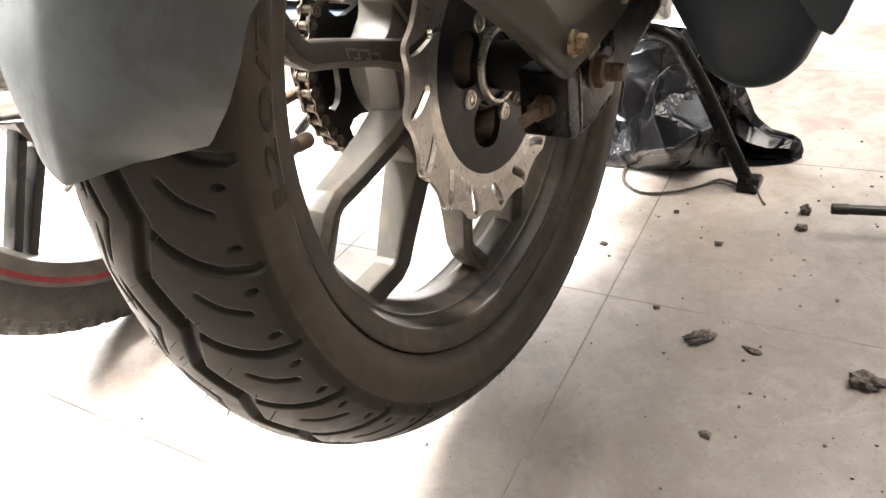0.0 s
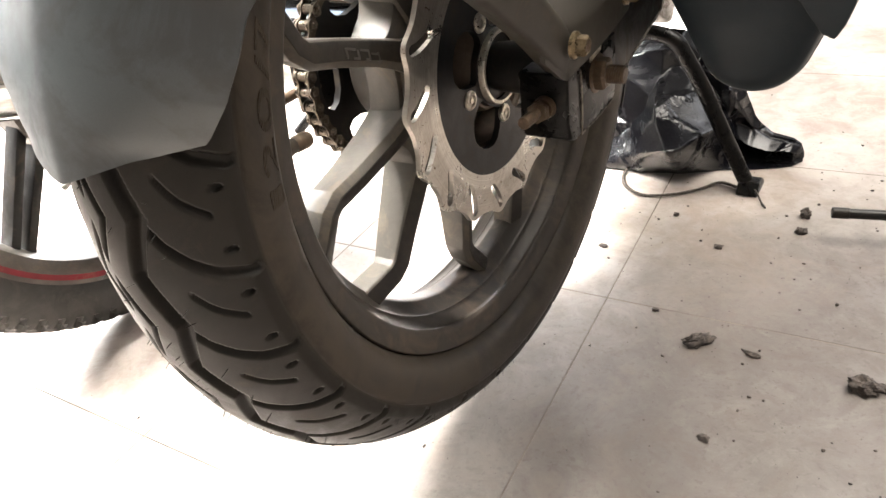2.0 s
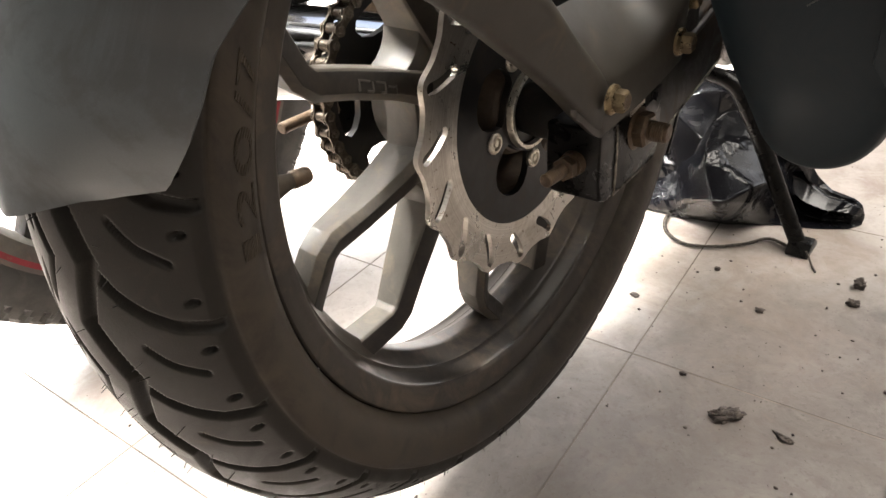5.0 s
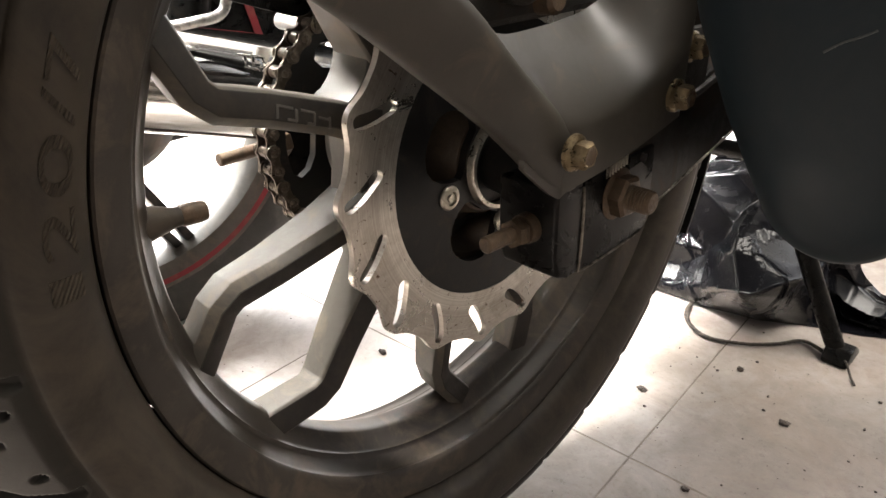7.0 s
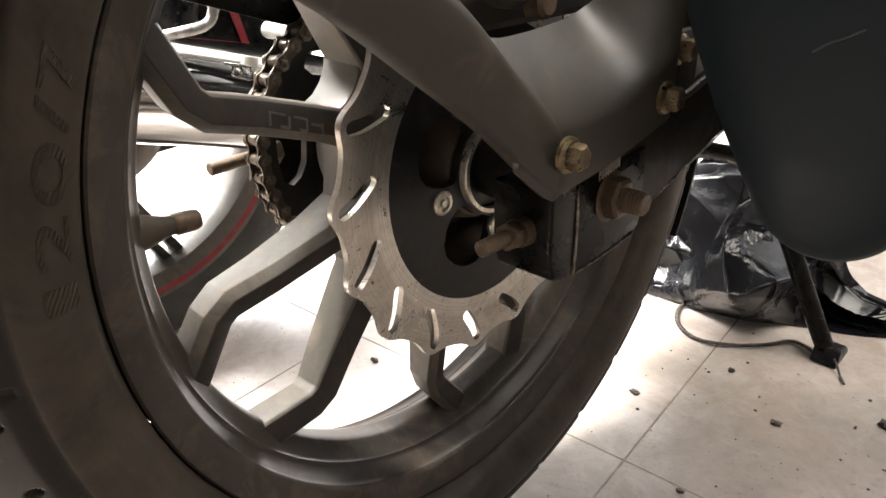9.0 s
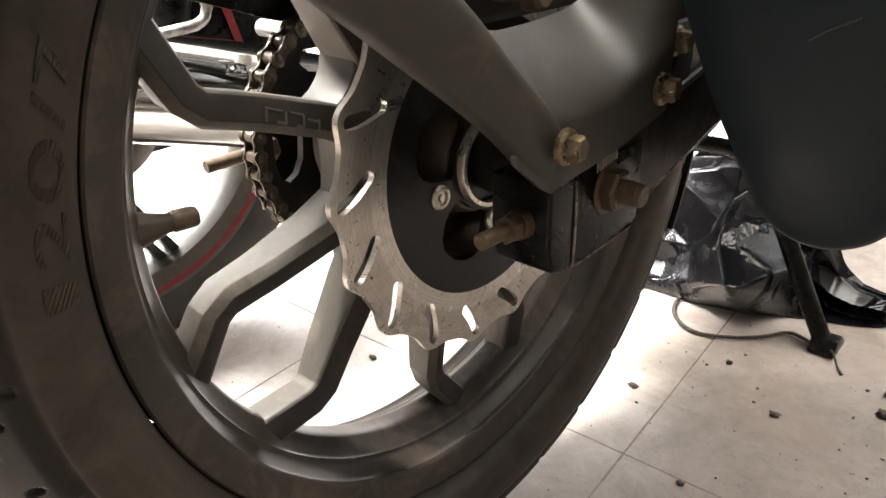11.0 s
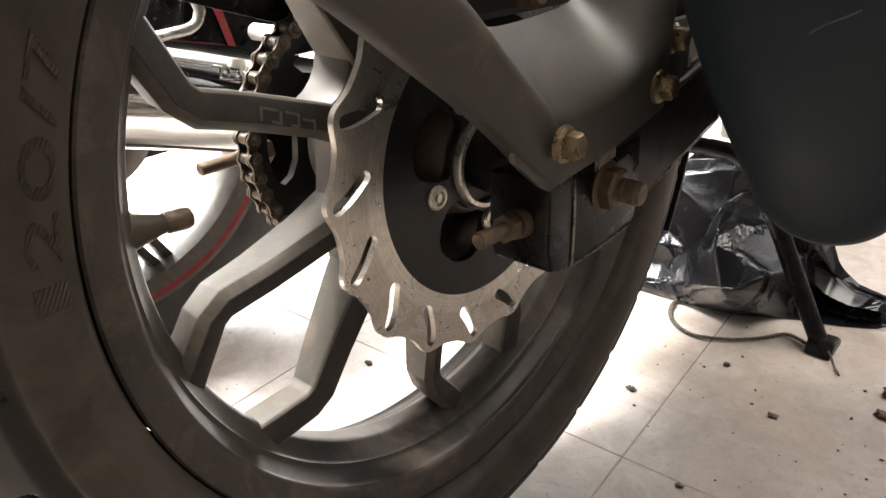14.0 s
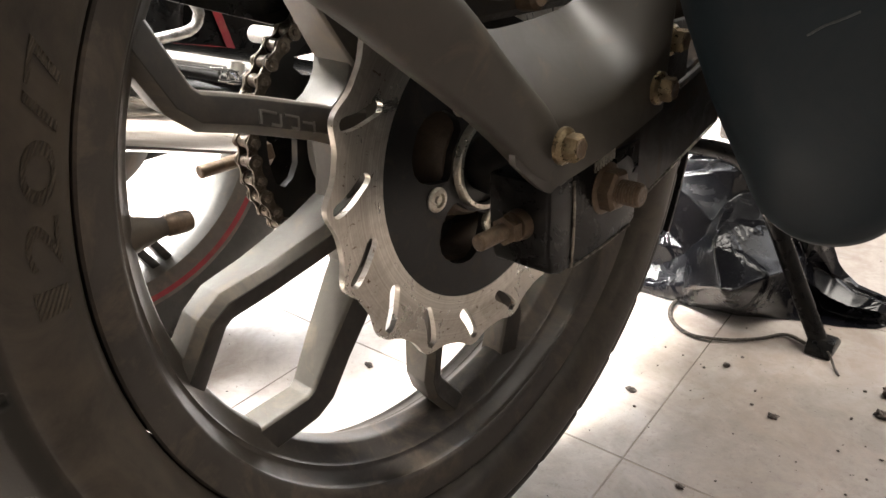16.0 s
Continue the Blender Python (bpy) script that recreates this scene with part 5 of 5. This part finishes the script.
# cord lying from the stand foot
cord_pts = [(0.160, 0.500, 0.006), (0.124, 0.518, 0.004), (0.101, 0.490, 0.004), (0.070, 0.462, 0.004), (0.028, 0.446, 0.004), (-0.006, 0.466, 0.004), (-0.022, 0.505, 0.005), (-0.010, 0.540, 0.005), (0.02, 0.575, 0.005)]
strands = []
fine = [spline(cord_pts, i / 90) for i in range(91)]
for s in range(3):
    pts = [q + Vector((0.0016 * math.cos(i * 1.1 + s * 2.09), 0.0016 * math.cos(i * 1.1 + s * 2.09 + 1.0), 0.0015 * math.sin(i * 1.1 + s * 2.09))) for i, q in enumerate(fine)]
    strands.append(tube(pts[::2], 0.0017, 6))
tagged(mesh_object("cord", *join(*strands), M_ROPE, 60), "frayed dark braided cord looped on the floor", "cord")
tagged(mesh_object("cord", *tube([(0.176, 0.490, 0.016), (0.181, 0.488, 0.010), (0.188, 0.480, 0.003), (0.196, 0.468, 0.002)], 0.0014, 7), M_ROPE, 60), "short frayed cord end tied round the stand foot", "cord")

# dark bar standing clear of the floor on its bent foot
bar_t = thing("bar_stand", "black rubber-capped bar on a bent foot standing on the tiles", "stand")
part("bar", tube([(0.284, 0.418, 0.040), (0.330, 0.428, 0.040), (0.420, 0.450, 0.040), (0.470, 0.462, 0.036), (0.485, 0.466, 0.018), (0.487, 0.467, 0.006)], 0.0065, 14), M_BLACK, bar_t, "black bar")
part("bar_cap", rod((0.281, 0.4173, 0.040), (0.300, 0.4215, 0.040), 0.0072, 18), M_TYRE, bar_t, "black rubber cap")
part("bar_foot", rod((0.487, 0.467, 0.0), (0.487, 0.467, 0.006), 0.022, 24), M_BLACK, bar_t)


# ---- dirt on the floor ----
def clod(cx, cy, lx, ly, h, seed, turn=0.0):
    """One crumbly lump: a flattened ball with coarse and fine knobs."""
    bm = bmesh.new()
    bmesh.ops.create_icosphere(bm, subdivisions=4, radius=1.0)
    off = Vector((seed * 3.7, seed * 1.9, seed * 0.7))
    vs = []
    for v in bm.verts:
        c = v.co
        k = 1 + 0.55 * noise.noise(c * 1.5 + off) + 0.38 * noise.noise(c * 3.0 + off) + 0.16 * noise.noise(c * 7.0 + off)
        k = max(0.25, k)
        v.co = Vector((c.x * lx * k, c.y * ly * k, c.z * h * 0.55 * k + h * 0.35))
    vs, fs = bm_data(bm)
    m = pose(cx, cy, 0, 0, 0, turn)
    return [m @ Vector((v.x, v.y, max(0.0, v.z))) for v in vs], fs


for i, (cx, cy, lx, ly, h, tn) in enumerate([(0.190, 0.157, 0.018, 0.009, 0.012, 40), (0.246, 0.160, 0.010, 0.004, 0.004, -20), (0.352, 0.153, 0.016, 0.012, 0.014, 0), (0.366, 0.158, 0.012, 0.006, 0.008, 10),
                                            (0.249, 0.463, 0.008, 0.007, 0.014, 0), (0.251, 0.420, 0.008, 0.006, 0.009, 0), (0.089, 0.411, 0.004, 0.004, 0.006, 0), (0.163, 0.350, 0.006, 0.004, 0.005, 0),
                                            (0.023, 0.300, 0.006, 0.004, 0.005, 0), (0.130, 0.194, 0.004, 0.003, 0.004, 0), (-0.254, 0.146, 0.006, 0.004, 0.005, 0), (0.232, 0.026, 0.006, 0.005, 0.004, 0)]):
    tagged(mesh_object("dirt_clod", *clod(cx, cy, lx * 0.85, ly * 0.85, h, i + 3, tn), M_DIRT, 60), "dry grey-brown clod of dirt on the tiles", "dirt", "dirt clods on the floor")

r = random.Random(11)
shapes = []
for k in range(800):
    x, y = r.uniform(-0.75, 0.85), r.uniform(-0.3, 1.3)
    if k > 420:
        x, y = r.gauss(0.32, 0.22), r.gauss(0.25, 0.25)
    s = 0.0005 + (0.0018 if k > 420 else 0.0014) * r.random() ** 4
    bm = bmesh.new()
    bmesh.ops.create_icosphere(bm, subdivisions=1, radius=s)
    sx, sy = r.uniform(0.7, 1.6), r.uniform(0.7, 1.6)
    vs, fs = bm_data(bm)
    shapes.append(([Vector((v.x * sx + x, v.y * sy + y, v.z * 0.6 + s * 0.5)) for v in vs], fs))
tagged(mesh_object("grit", *join(*shapes), M_DIRT, 60), "scattered dark grit and crumbs on the tiles", "grit", kind="stuff")

# ---- floor: grout bed with separate tiles ----
floor = slab("floor", (XL, YB, -0.06), (XR, YF + 0.2, -0.0005), M_GROUT, "grout bed under stained square floor tiles")
T, GAP = 0.400, 0.0010
bm_v, bm_f = box((0, 0, 0), (T - GAP, T - GAP, 0.008), 0.0007, None, 1)
tile_mesh = bpy.data.meshes.new("tile")
tile_mesh.from_pydata([tuple(v) for v in bm_v], [], [tuple(f) for f in bm_f])
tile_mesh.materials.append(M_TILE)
tile_mesh.update()
grid = pose(-0.305, -0.2282, 0, 0, 0, 3.6)
r = random.Random(2)
inv = floor.matrix_basis.inverted()
for i in range(-9, 11):
    for j in range(-9, 12):
        c = grid @ Vector(((i + 0.5) * T, (j + 0.5) * T, -0.004))
        if XL - 0.15 < c.x < XR + 0.15 and YB - 0.15 < c.y < YF + 0.05:
            ob = new("tile", tile_mesh)
            ob.parent = floor
            ob.matrix_local = inv @ (pose(c.x, c.y, c.z + r.uniform(-0.0002, 0.0), 0, 0, 3.6))
